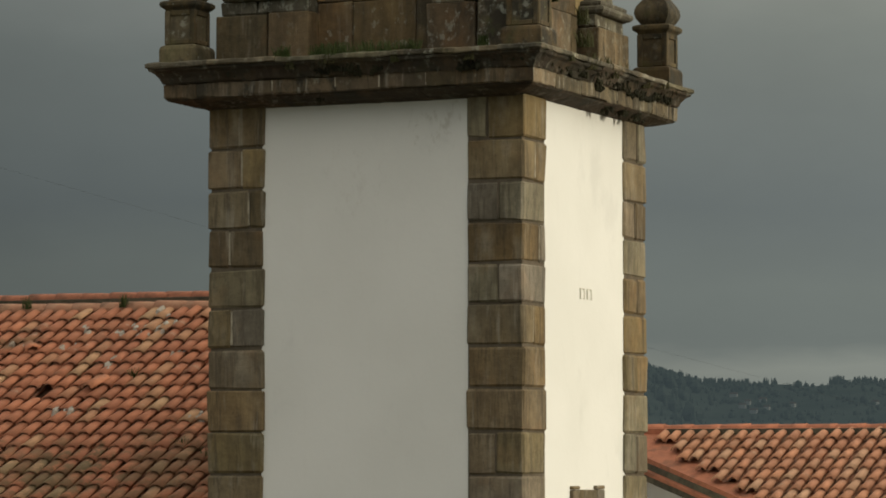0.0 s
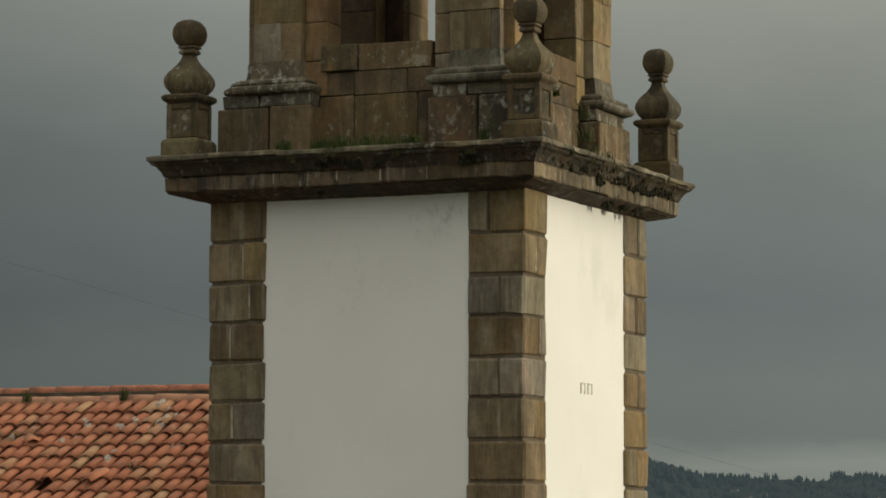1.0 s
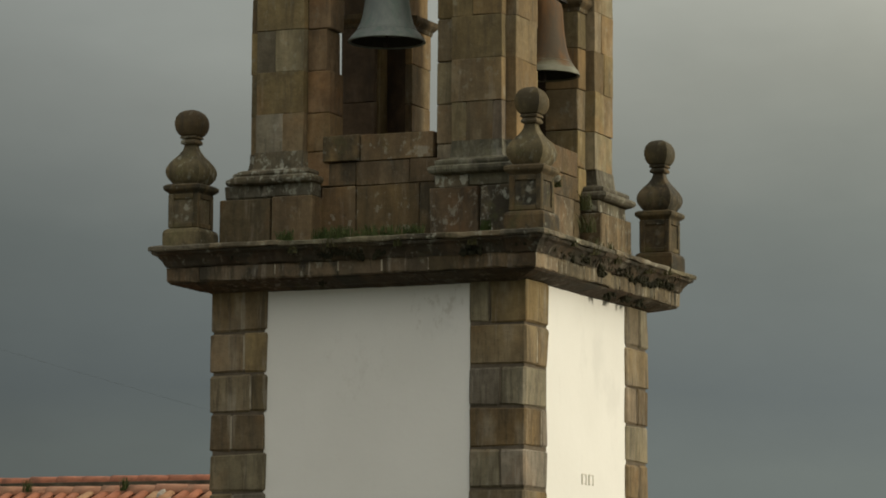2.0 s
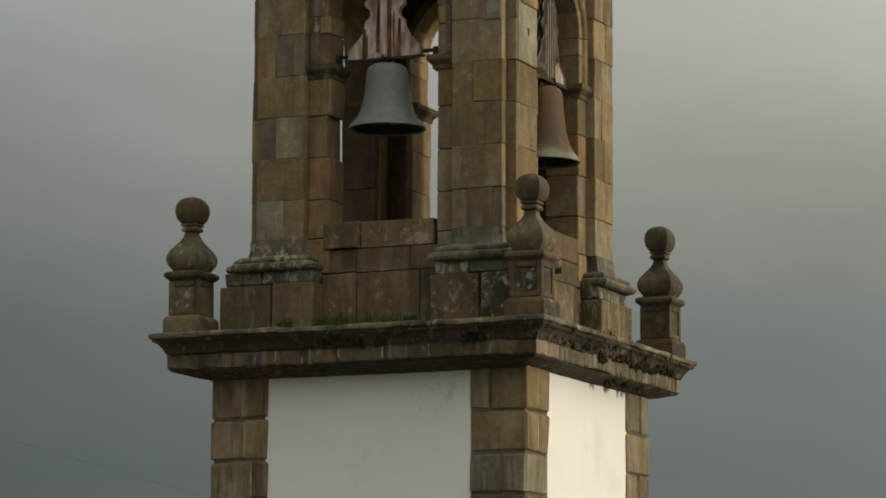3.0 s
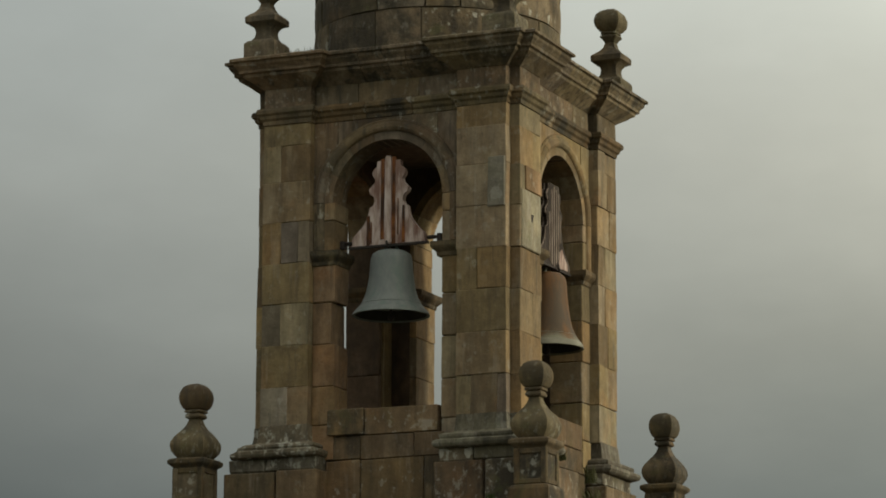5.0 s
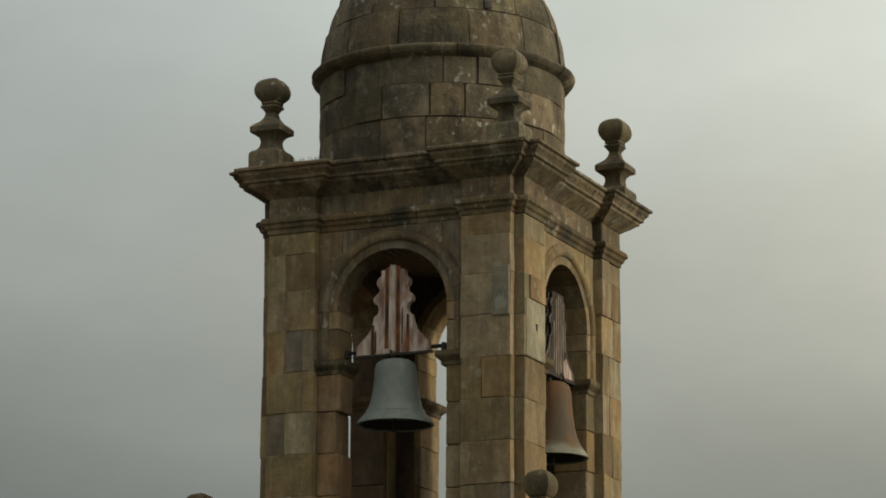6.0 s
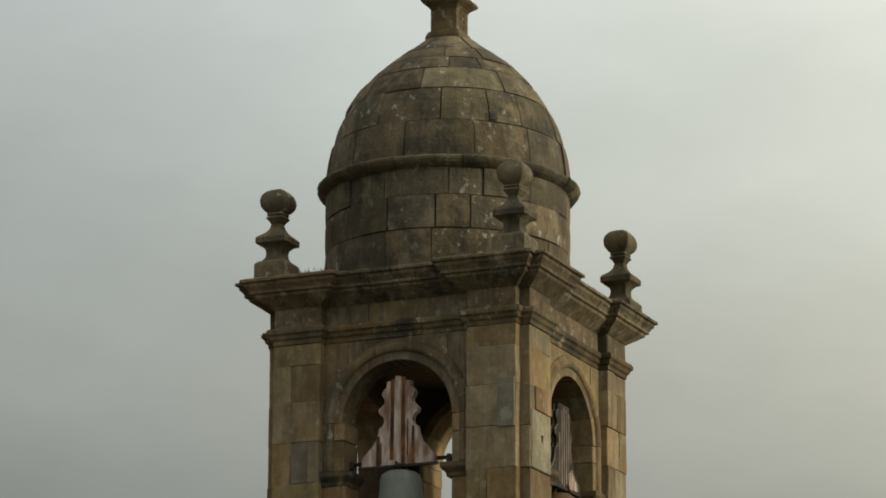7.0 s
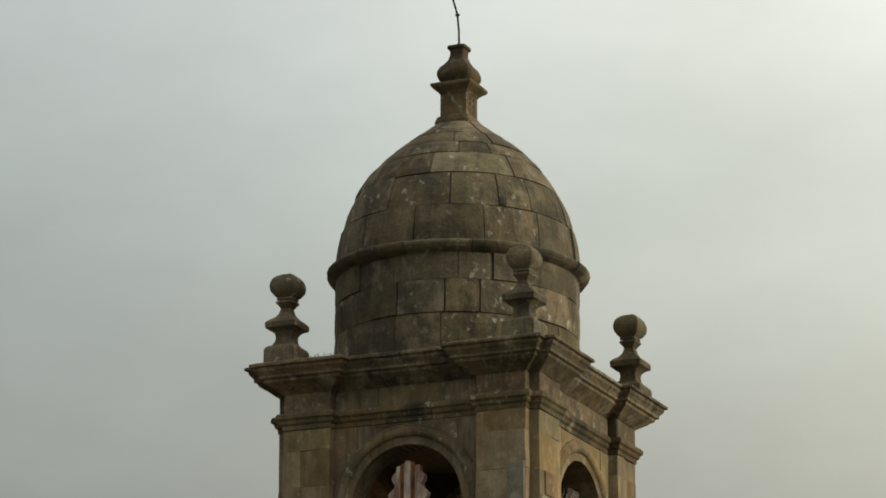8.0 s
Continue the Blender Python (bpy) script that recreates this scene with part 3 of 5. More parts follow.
def build_shaft():
    a, b = SX - 0.012, SY - 0.012
    part("shaft_wall", prism([(-a, -0.2), (a, -0.2), (a, 11.80), (-a, 11.80)], lambda u, d, z: (u, d, z), -b, b), PLASTER, tower, "smooth white limewashed plaster")
    for sx, sy in ((-1, -1), (1, -1), (1, 1), (-1, 1)):   # mortar behind the corner stones
        part("quoin_bed", block(*sorted((sx * 1.188, sx * (SX - 0.005))), *sorted((sy * 1.188, sy * (SY - 0.005))), -0.1, 11.80, 0.005, 0.0), JOINT, tower)
    # corner stones, course by course; joints: face, place along it from the wall's side to the corner, pale or bare
    levels = [11.815] + Z_COURSE
    joints = {(-1, -1, 1): ("front", 0.40, 1), (-1, -1, 2): ("front", 0.28, 1), (-1, -1, 3): ("front", 0.61, 1), (-1, -1, 5): ("front", 0.57, 1),
              (1, -1, 0): ("front", 0.35, 0), (1, -1, 1): ("side", 0.5, 1), (1, -1, 2): ("front", 0.55, 0), (1, -1, 3): ("side", 0.26, 1), (1, -1, 4): ("front", 0.56, 0),
              (1, -1, 5): ("side", 0.54, 1), (1, -1, 8): ("front", 0.5, 0),
              (1, 1, 0): ("side", 0.6, 0), (1, 1, 2): ("side", 0.5, 0), (1, 1, 4): ("side", 0.58, 0), (1, 1, 6): ("side", 0.52, 0), (1, 1, 8): ("side", 0.48, 0)}
    r = random.Random(8)
    for k in range(len(levels) - 1):
        z1, z0 = levels[k] - 0.013, levels[k + 1] + 0.013
        for sx, sy in ((-1, -1), (1, -1), (1, 1), (-1, 1)):
            qx = (1.165 if sx < 0 else 1.195) + r.uniform(-0.018, 0.012)
            qy = (1.228 if sy < 0 else 1.147) + r.uniform(-0.018, 0.012)
            ox, oy = SX + 0.022 + r.uniform(-0.010, 0.008), SY + 0.022 + r.uniform(-0.010, 0.008)

            def stone(xa, xb, ya, yb):
                xs, ys = sorted((sx * xa, sx * xb)), sorted((sy * ya, sy * yb))
                part("quoin", block(*xs, *ys, z0, z1, 0.020, 0.010), QUOIN, tower)
            face, share, pale = joints.get((sx, sy, k), ("", 0, 0))
            if face == "front":
                m = qx + (ox - qx) * share
                stone(m + 0.004, ox, qy, oy)
                stone(qx, m - 0.004, SY - 0.3, oy)
                part("pointing", block(*sorted((sx * (m - 0.010), sx * (m + 0.010))), *sorted((sy * (oy - 0.08), sy * (oy - 0.004))), z0 + 0.03, z1 - 0.02, 0.002, 0.002), POINTING if pale else JOINT, tower)
            elif face == "side":
                m = qy + (oy - qy) * share
                stone(qx, ox, m + 0.004, oy)
                stone(SX - 0.3, ox + r.uniform(-0.006, 0.006), qy, m - 0.004)
                part("pointing", block(*sorted((sx * (ox - 0.08), sx * (ox - 0.004))), *sorted((sy * (m - 0.010), sy * (m + 0.010))), z0 + 0.03, z1 - 0.02, 0.002, 0.002), POINTING if pale else JOINT, tower)
            else:
                stone(qx, ox, qy, oy)
    # stone dressed window with eared lintel on the lit side
    win = part("window", block(SX - 0.06, SX + 0.004, -0.27, 0.25, 6.45, 7.56, 0.01, 0.0), DARK_GLASS, tower, "dark window in a granite surround")
    for y0, y1, z0, z1 in ((-0.47, 0.47, 7.725, 7.762), (-0.47, -0.29, 7.5, 7.72), (0.25, 0.47, 7.5, 7.72), (-0.285, 0.245, 7.5, 7.72), (-0.45, -0.26, 6.4, 7.495), (0.24, 0.45, 6.4, 7.495)):
        if z0 > 7.7:
            part("window_surround", block(SX - 0.1, SX + 0.03, -0.47, -0.27, z0 - 0.0, z1, 0.008, 0.002), QUOIN, win)
            part("window_surround", block(SX - 0.1, SX + 0.03, 0.23, 0.47, z0 - 0.0, z1, 0.008, 0.002), QUOIN, win)
        else:
            part("window_surround", block(SX - 0.1, SX + 0.03, y0, y1, z0, z1, 0.01, 0.003), QUOIN, win)
    # two small stopped-up vents, showing as outlines in the plaster
    for y in (-0.16, 0.045):
        z = 9.815
        vent = part("vent", block(SX - 0.05, SX - 0.006, y + 0.012, y + 0.105, z - 0.05, z + 0.045, 0.004, 0.0), PLASTER, tower, "stopped-up vent outlined in the plaster")
        for a0, a1, b0, b1 in ((y - 0.006, y + 0.010, z - 0.06, z + 0.055), (y + 0.107, y + 0.123, z - 0.06, z + 0.055), (y + 0.012, y + 0.105, z + 0.047, z + 0.058)):
            part("vent_edge", block(SX - 0.04, SX + 0.001, a0, a1, b0, b1, 0.002, 0.0), PATCH, vent)


build_shaft()

# lower cornice: outline outermost at the drip
K_PLAN = [(-2.316, -2.345), (2.230, -2.345), (2.230, 2.300), (-2.316, 2.300)]
K_COURSES = (
    ("cornice_slab", SLAB, 0.012, (0.5, 0.95), [(-0.62, 12.285), (-0.02, 12.245), (0.0, 12.232), (0.0, 12.200), (-0.012, 12.188), (-0.62, 12.185)]),
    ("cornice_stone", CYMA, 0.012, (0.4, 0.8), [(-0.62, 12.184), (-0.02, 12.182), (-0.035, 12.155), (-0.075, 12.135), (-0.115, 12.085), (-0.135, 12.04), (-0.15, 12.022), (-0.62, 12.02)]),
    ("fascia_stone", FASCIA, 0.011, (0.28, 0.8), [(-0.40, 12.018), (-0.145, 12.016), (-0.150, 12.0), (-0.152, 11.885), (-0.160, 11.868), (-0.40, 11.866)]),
    # the soffit's underside is coloured as dark as the crusted cyma
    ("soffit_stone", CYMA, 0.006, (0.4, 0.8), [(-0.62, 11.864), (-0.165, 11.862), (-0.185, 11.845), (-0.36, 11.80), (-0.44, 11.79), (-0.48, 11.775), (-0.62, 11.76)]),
)
for _e in range(4):
    for _nm, _mat, _wob, _span, _prof in K_COURSES:
        _cuts, _s = [], rnd.uniform(0.4, 0.8)
        while _s < 4.25:
            _cuts.append(_s)
            _s += rnd.uniform(*_span)
        # the sunlit edge takes the paler, dripping copy of the fascia
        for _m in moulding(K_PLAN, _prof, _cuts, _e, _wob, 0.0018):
            part(_nm, _m, LIT_DRIPPED if _mat is FASCIA and _e == 1 else _mat, tower)
        if _nm == "fascia_stone":
            for _s in _cuts:
                if rnd.random() < 0.55:
                    _p0, _p1 = Vector(K_PLAN[_e]), Vector(K_PLAN[(_e + 1) % 4])
                    _d = (_p1 - _p0).normalized()
                    _q0, _q1 = _p0 + _d * (_s - 0.007) + Vector((-_d.y, _d.x)) * 0.145, _p0 + _d * (_s + 0.007) + Vector((-_d.y, _d.x)) * 0.25
                    part("pointing", block(*sorted((_q0.x, _q1.x)), *sorted((_q0.y, _q1.y)), 11.88 + rnd.uniform(0, 0.04), 12.012, 0.002, 0.002), POINTING, tower)
part("cornice_bed", block(-1.80, 1.74, -1.80, 1.76, 11.80, 12.26, 0.01, 0.0), CORNICE, tower)

# ---- the belfry ----
belfry = part("belfry", block(-1.30, 1.25, -1.27, 1.22, 12.20, 12.40, 0.01, 0.0), GRANITE, tower, "open granite belfry with four arches")
X0, X1, Y0, Y1, PIL = -1.442, 1.437, -1.451, 1.411, 0.115
# each side: how (along, out, up) lies in the world, wall plane, thickness, half opening, and the stretches of its two pilasters
SIDES = {
    "front": (lambda u, d, z: (u, -d, z), 1.451, 0.33, 0.65, (X0, -0.88), (0.86, X1)),
    "right": (lambda u, d, z: (d, u, z), 1.437, 0.38, 0.64, (Y0, -0.88), (0.84, Y1)),
    "back": (lambda u, d, z: (-u, d, z), 1.40, 0.51, 0.74, (-X1, -0.88), (0.90, -X0)),
    "left": (lambda u, d, z: (-d, -u, z), 1.442, 0.41, 0.635, (-Y1, -0.90), (0.88, -Y0)),
}
Z_BEL = [13.30, 13.72, 14.18, 14.64, 15.085, 15.54, 15.99, 16.40, 16.64]
# upright joints of the two front pilasters, course by course, and which of their stones are grey
FRONT_JOINTS = ({0: (-1.12,), 2: (-1.22,), 4: (-1.218, -1.012), 6: (-1.232,)}, {0: (1.03, 1.33), 3: (1.10,)})
FRONT_GREY = ({(0, 0), (2, 0), (4, 1)}, {(0, 2)})
Z_SPRING, Z_PARAPET, Z_STRING = 15.74, 13.46, 16.64


def side_block(side, u0, u1, d0, d1, z0, z1, ch=0.014, wob=0.004):
    a, b = SIDES[side][0](u0, d0, 0), SIDES[side][0](u1, d1, 0)
    xs, ys = sorted((a[0], b[0])), sorted((a[1], b[1]))
    return block(*xs, *ys, z0, z1, ch, wob)


def arc(r, a0, a1, n):
    return [(r * math.cos(radians(a0 + (a1 - a0) * i / n)), Z_SPRING + r * math.sin(radians(a0 + (a1 - a0) * i / n))) for i in range(n + 1)]


def build_side(side):
    place, w, th, h, pa, pb = SIDES[side]
    # mortared body of the wall, with its opening
    left = min(1.44, -pa[0] - 0.03)
    right = min(1.40, pb[1] - 0.03)
    hh = h + 0.012
    poly = [(-left, 12.3), (-hh, 12.3), (-hh, Z_SPRING)] + [(u * hh / h, z) for u, z in arc(h, 180, 0, 24)][1:-1] + [(hh, Z_SPRING), (hh, 12.3), (right, 12.3), (right, 17.25), (-left, 17.25)]
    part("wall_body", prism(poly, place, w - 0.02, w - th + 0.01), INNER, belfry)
    # pilasters
    for which, (p0, p1) in enumerate((pa, pb)):
        for k in range(len(Z_BEL) - 1):
            z0, z1 = Z_BEL[k] + 0.0005, Z_BEL[k + 1] - 0.0005
            if side == "front":
                cuts = [p0, *FRONT_JOINTS[which].get(k, ()), p1]
            else:
                n = 2 if (k + (p0 > 0)) % 2 == 0 else rnd.choice((1, 1, 2))
                cuts = [p0, p0 + (p1 - p0) * rnd.choice((0.38, 0.5, 0.62)), p1][::1 if n == 2 else 2]
            for i in range(len(cuts) - 1):
                e = rnd.uniform(-0.006, 0.006)
                grey = side == "front" and (k, i) in FRONT_GREY[which]
                part("ashlar", side_block(side, cuts[i] + 0.0005, cuts[i + 1] - 0.0005, w - 0.2, w + PIL + e, z0, z1, rnd.uniform(0.002, 0.007), 0.006), GREYSTONE if grey else GRANITE, belfry)
        # frieze over the pilaster
        part("frieze_stone", side_block(side, p0, p1, w - 0.2, w + PIL, 16.83, 17.06, 0.008), FRIEZE, belfry)
    # jambs with their reveals
    z_jamb = [12.92, *Z_BEL] if side != "left" else [12.92, 14.18, 15.085, Z_SPRING]
    for s, lim in ((-1, -pa[1]), (1, pb[0])):
        for k in range(len(z_jamb) - 1):
            z0, z1 = z_jamb[k] + 0.003, min(z_jamb[k + 1], Z_SPRING) - 0.003
            if z1 - z0 < 0.05:
                continue
            inner = h - (0.04 if z1 < 15.1 and (side != "front" or s < 0) else 0.0)
            if side == "front" and s < 0 and z1 < 15.1:   # one course stands back
                inner = 0.655 if abs(z0 - 14.183) < 0.01 else 0.61
            elif side == "front" and s < 0:
                inner = 0.622
            u0, u1 = sorted((s * inner, s * (lim - 0.002 if side != "back" else h + 0.05)))
            part("jamb_stone", side_block(side, u0, u1, w - th, w + 0.012 + rnd.uniform(-0.004, 0.004), z0, z1, 0.009), REVEAL if side == "left" else OCHRE if side == "front" and s < 0 and z1 < 15.1 else GRANITE, belfry)
        if side == "left" and s < 0:   # bright inner edge: its light is put in as an added strip of paler granite
            part("jamb_stone", side_block(side, s * 0.885, s * 0.655, w - th - 0.025, w - th + 0.05, 13.0, 15.06, 0.008), GRANITE, belfry)
        # impost: a moulded capital block
        a, b = sorted((s * (h - 0.02), s * (lim + 0.03)))
        c = 0.5 * (a + b)
        prof = [(0.0, 15.03), (0.03, 15.05), (0.035, 15.09), (0.075, 15.13), (0.085, 15.15), (0.085, 15.20), (0.0, 15.21)]
        verts, faces, m = [], [], len(prof)
        for o, z in prof:
            for uu, dd in ((a - o, w - th - 0.01), (b + o, w - th - 0.01), (b + o, w + o), (a - o, w + o)):
                verts.append(place(uu, dd, z))
        for r in range(m - 1):
            for i in range(4):
                j = (i + 1) % 4
                faces.append([4 * r + i, 4 * r + j, 4 * r + 4 + j, 4 * r + 4 + i])
        faces += [[0, 1, 2, 3], [4 * m - 4 + i for i in range(4)]]
        part("impost", mesh_of("impost", verts, faces), CARVED, belfry)
    # voussoirs, with a rounded outer moulding
    n = 7
    arch_mat = FRIEZE if side == "front" else GRANITE
    ro, rm = h + 0.225, h + 0.09
    for i in range(n):
        a0, a1 = 180 - 180 * i / n - 0.15, 180 - 180 * (i + 1) / n + 0.15
        out = 0.008 + rnd.uniform(-0.004, 0.004)
        part("voussoir", prism(arc(h, a0, a1, 5) + arc(rm, a1, a0, 5), place, w - th, w + out), arch_mat, belfry)
        roll = [(rm, -0.05), (rm, 0.012), (rm + 0.012, 0.034), (rm + 0.04, 0.048), (rm + 0.075, 0.044), (rm + 0.095, 0.026), (rm + 0.10, 0.016), (ro - 0.012, 0.018), (ro, 0.006), (ro, -0.05)]
        verts, m = [], len(roll)
        for q in range(6):
            t = radians(a0 + (a1 - a0) * q / 5)
            verts += [place(r * math.cos(t), w + d + out * 0.5, Z_SPRING + r * math.sin(t)) for r, d in roll]
        faces = [[q * m + k, q * m + (k + 1) % m, (q + 1) * m + (k + 1) % m, (q + 1) * m + k] for q in range(5) for k in range(m)]
        part("archivolt", mesh_of("archivolt", verts, faces + [list(range(m)), [5 * m + k for k in range(m)]]), arch_mat, belfry)
    for s in (-1, 1):   # the moulding runs on down to the impost
        verts = [place(s * r, w + d, z) for z in (15.215, Z_SPRING - 0.003) for r, d in roll]
        faces = [[k, (k + 1) % m, m + (k + 1) % m, m + k] for k in range(m)]
        part("archivolt", mesh_of("archivolt", verts, faces + [list(range(m)), [m + k for k in range(m)]]), arch_mat, belfry)
    # spandrels
    for s, lim in ((-1, -pa[1]), (1, pb[0])):
        aa = arc(ro + 0.004, 90, 90 - 42, 6)
        bb = arc(ro + 0.004, 90 - 43, 0, 8)
        top = Z_STRING - 0.004
        one = [(0.01, top)] + [q for q in aa if q[1] < top] + [(aa[-1][0], top)]
        two = [(aa[-1][0] + 0.006, top)] + bb + ([(lim - 0.004, Z_SPRING)] if lim > ro + 0.01 else []) + [(max(lim, bb[-1][0]) - 0.003, top)]
        for pl in (one, two):
            if len(pl) > 3:
                part("spandrel_stone", prism([(s * u, z) for u, z in pl], place, w - 0.15, w + 0.006 + rnd.uniform(-0.003, 0.003)), arch_mat, belfry)
    # frieze between the pilasters
    a, b = pa[1] + 0.004, pb[0] - 0.004
    cuts = [a, a + (b - a) * 0.30, a + (b - a) * 0.72, b]
    for i in range(3):
        part("frieze_stone", side_block(side, cuts[i] + 0.003, cuts[i + 1] - 0.003, w - 0.15, w + 0.004, 16.83, 17.06, 0.006), FRIEZE, belfry)
    # parapet wall under the arch
    for z0, z1, joints in ((13.17, Z_PARAPET, (-0.245,)), (12.91, 13.17, (-0.30, 0.33)), (12.25, 12.91, (-0.29, 0.45))):
        us = [-0.70 if z1 < 13.3 else -h - 0.02, *joints, 0.70 if z1 < 13.3 else h - 0.04]
        for i in range(len(us) - 1):
            d = 0.05 if z1 > 13.3 and i == 0 else rnd.uniform(0.0, 0.02)
            part("parapet_stone", side_block(side, us[i] + 0.004, us[i + 1] - 0.004, w - 0.26, w + d, z0 + 0.004, z1 - 0.004, 0.008, 0.005), BASE, belfry)


for _s in SIDES:
    build_side(_s)
# socket shade as a dark block, and odd stones let into the corner pier
part("socket", block(1.50, 1.572, -1.19, -1.13, 15.39, 15.48, 0.006, 0.004), IRON_AND_HOLES, belfry, "dark block for the shade of an empty socket in the pier")
part("ashlar", block(1.225, 1.43, -1.584, -1.45, 15.52, 16.06, 0.006, 0.006), REPAIR, belfry, "grey repair stone")
part("ashlar", block(1.45, 1.566, -1.44, -0.90, 15.09, 15.72, 0.008, 0.006), CRUSTED, belfry, "pale lichened stone")
part("ashlar", block(1.45, 1.570, -1.33, -0.89, 15.73, 15.99, 0.006, 0.006), STAINED, belfry, "orange-stained stone")
# flat ceiling in the dark colour of the joints
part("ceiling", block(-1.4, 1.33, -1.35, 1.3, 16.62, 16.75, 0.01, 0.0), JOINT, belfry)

# stepped pedestals under the four piers, and moulded bases that follow the stepped corner of each pier


def loft(plan, rings, name, material):
    verts, n = [], len(plan)
    for o, z in rings:
        verts += [(q.x + rnd.uniform(-0.004, 0.004), q.y + rnd.uniform(-0.004, 0.004), z) for q in offset_plan(plan, o)]
    faces = [[k * n + i, k * n + (i + 1) % n, (k + 1) * n + (i + 1) % n, (k + 1) * n + i] for k in range(len(rings) - 1) for i in range(n)]
    faces += [list(range(n)), [(len(rings) - 1) * n + i for i in range(n)]]
    part(name, mesh_of(name, verts, faces), material, belfry)


for _sx, _sy, _xo, _yo, _ex, _ey in ((-1, -1, -X0, -Y0, 0.24, 0.155), (1, -1, X1, -Y0, 0.13, 0.155), (1, 1, X1, Y1, 0.13, 0.12), (-1, 1, -X0, Y1, 0.24, 0.12)):
    _i = 0.875
    pts = [(_i, _i), (_xo + PIL, _i), (_xo + PIL, _yo), (_xo, _yo), (_xo, _yo + PIL), (_i, _yo + PIL)]
    pts = [(_sx * u, _sy * v) for u, v in pts]
    if _sx * _sy < 0:
        pts.reverse()
    loft(pts, [(0.15, 12.94), (0.185, 12.955), (0.20, 12.985), (0.195, 13.015), (0.16, 13.035), (0.135, 13.04), (0.145, 13.06), (0.14, 13.085), (0.10, 13.105), (0.05, 13.112), (0.022, 13.13), (0.012, 13.2), (0.004, 13.31)], "pier_base", FOOT)
    for f, more, z0, z1, ch, nm in ((0.19, 0.0, 12.25, 12.795, 0.011, "pedestal_stone"), (0.16, -0.045, 12.80, 12.945, 0.012, "pedestal_cap")):
        xs = sorted((_sx * (_i - f), _sx * (_xo + PIL + _ex + more)))
        ys = sorted((_sy * (_i - f), _sy * (_yo + PIL + _ey + more)))
        cut = xs[0] + (xs[1] - xs[0]) * (0.56 if nm == "pedestal_stone" else 0.42)
        part(nm, block(xs[0], cut - 0.008, *ys, z0, z1, ch, 0.009), FOOT if nm == "pedestal_cap" else BASE, belfry)
        part(nm, block(cut + 0.008, xs[1], *ys, z0, z1, ch, 0.012), FOOT if nm == "pedestal_cap" else (ROUGH if _sx > 0 else BASE), belfry)

# string course and upper cornice break forward over the pilasters and step at the corners
P = PIL


def stepped_plan():
    f, r, b, l = ((-0.88, 0.86), (-0.88, 0.84), (0.88, -0.90), (0.90, -0.88))
    yf, xr, yb, xl = -1.451, 1.437, 1.40, -1.442
    return [(X0, yf - P), (f[0], yf - P), (f[0], yf), (f[1], yf), (f[1], yf - P), (X1, yf - P), (X1, Y0),
            (xr + P, Y0), (xr + P, r[0]), (xr, r[0]), (xr, r[1]), (xr + P, r[1]), (xr + P, Y1), (X1, Y1),
            (X1, yb + P), (b[0], yb + P), (b[0], yb), (b[1], yb), (b[1], yb + P), (X0, yb + P), (X0, Y1),
            (xl - P, Y1), (xl - P, l[0]), (xl, l[0]), (xl, l[1]), (xl - P, l[1]), (xl - P, Y0), (X0, Y0)]


B_PLAN = stepped_plan()
STRING = [(-0.08, 16.835), (0.055, 16.825), (0.07, 16.80), (0.07, 16.765), (0.045, 16.745), (0.035, 16.71), (0.012, 16.69), (0.008, 16.645), (-0.08, 16.64)]
TOPCOR = [(-0.12, 17.39), (0.245, 17.378), (0.295, 17.357), (0.295, 17.328), (0.262, 17.318), (0.258, 17.285), (0.235, 17.262), (0.215, 17.235), (0.215, 17.205), (0.182, 17.195), (0.175, 17.165), (0.09, 17.11), (0.05, 17.08), (0.01, 17.05), (-0.12, 17.045)]
for _e in range(len(B_PLAN)):
    _len = (Vector(B_PLAN[(_e + 1) % len(B_PLAN)]) - Vector(B_PLAN[_e])).length
    _cuts = [_len * 0.36, _len * 0.68] if _len > 1.2 else []
    for _m in moulding(B_PLAN, STRING, _cuts, _e, 0.004):
        part("string_course", _m, CARVED, belfry)
    for _m in moulding(B_PLAN, TOPCOR, _cuts, _e, 0.006):
        part("cornice_stone", _m, CORNICE, belfry)
part("cornice_bed", block(X0 + 0.02, X1 - 0.02, Y0 + 0.02, Y1 - 0.02, 17.0, 17.37, 0.01, 0.0), DOME, belfry)

# ---- drum, dome and lantern ----
CX, CY = -0.042, -0.02
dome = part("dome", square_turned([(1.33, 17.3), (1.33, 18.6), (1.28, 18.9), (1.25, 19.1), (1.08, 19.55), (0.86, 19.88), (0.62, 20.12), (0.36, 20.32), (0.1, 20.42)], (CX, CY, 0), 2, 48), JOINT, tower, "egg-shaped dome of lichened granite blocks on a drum")


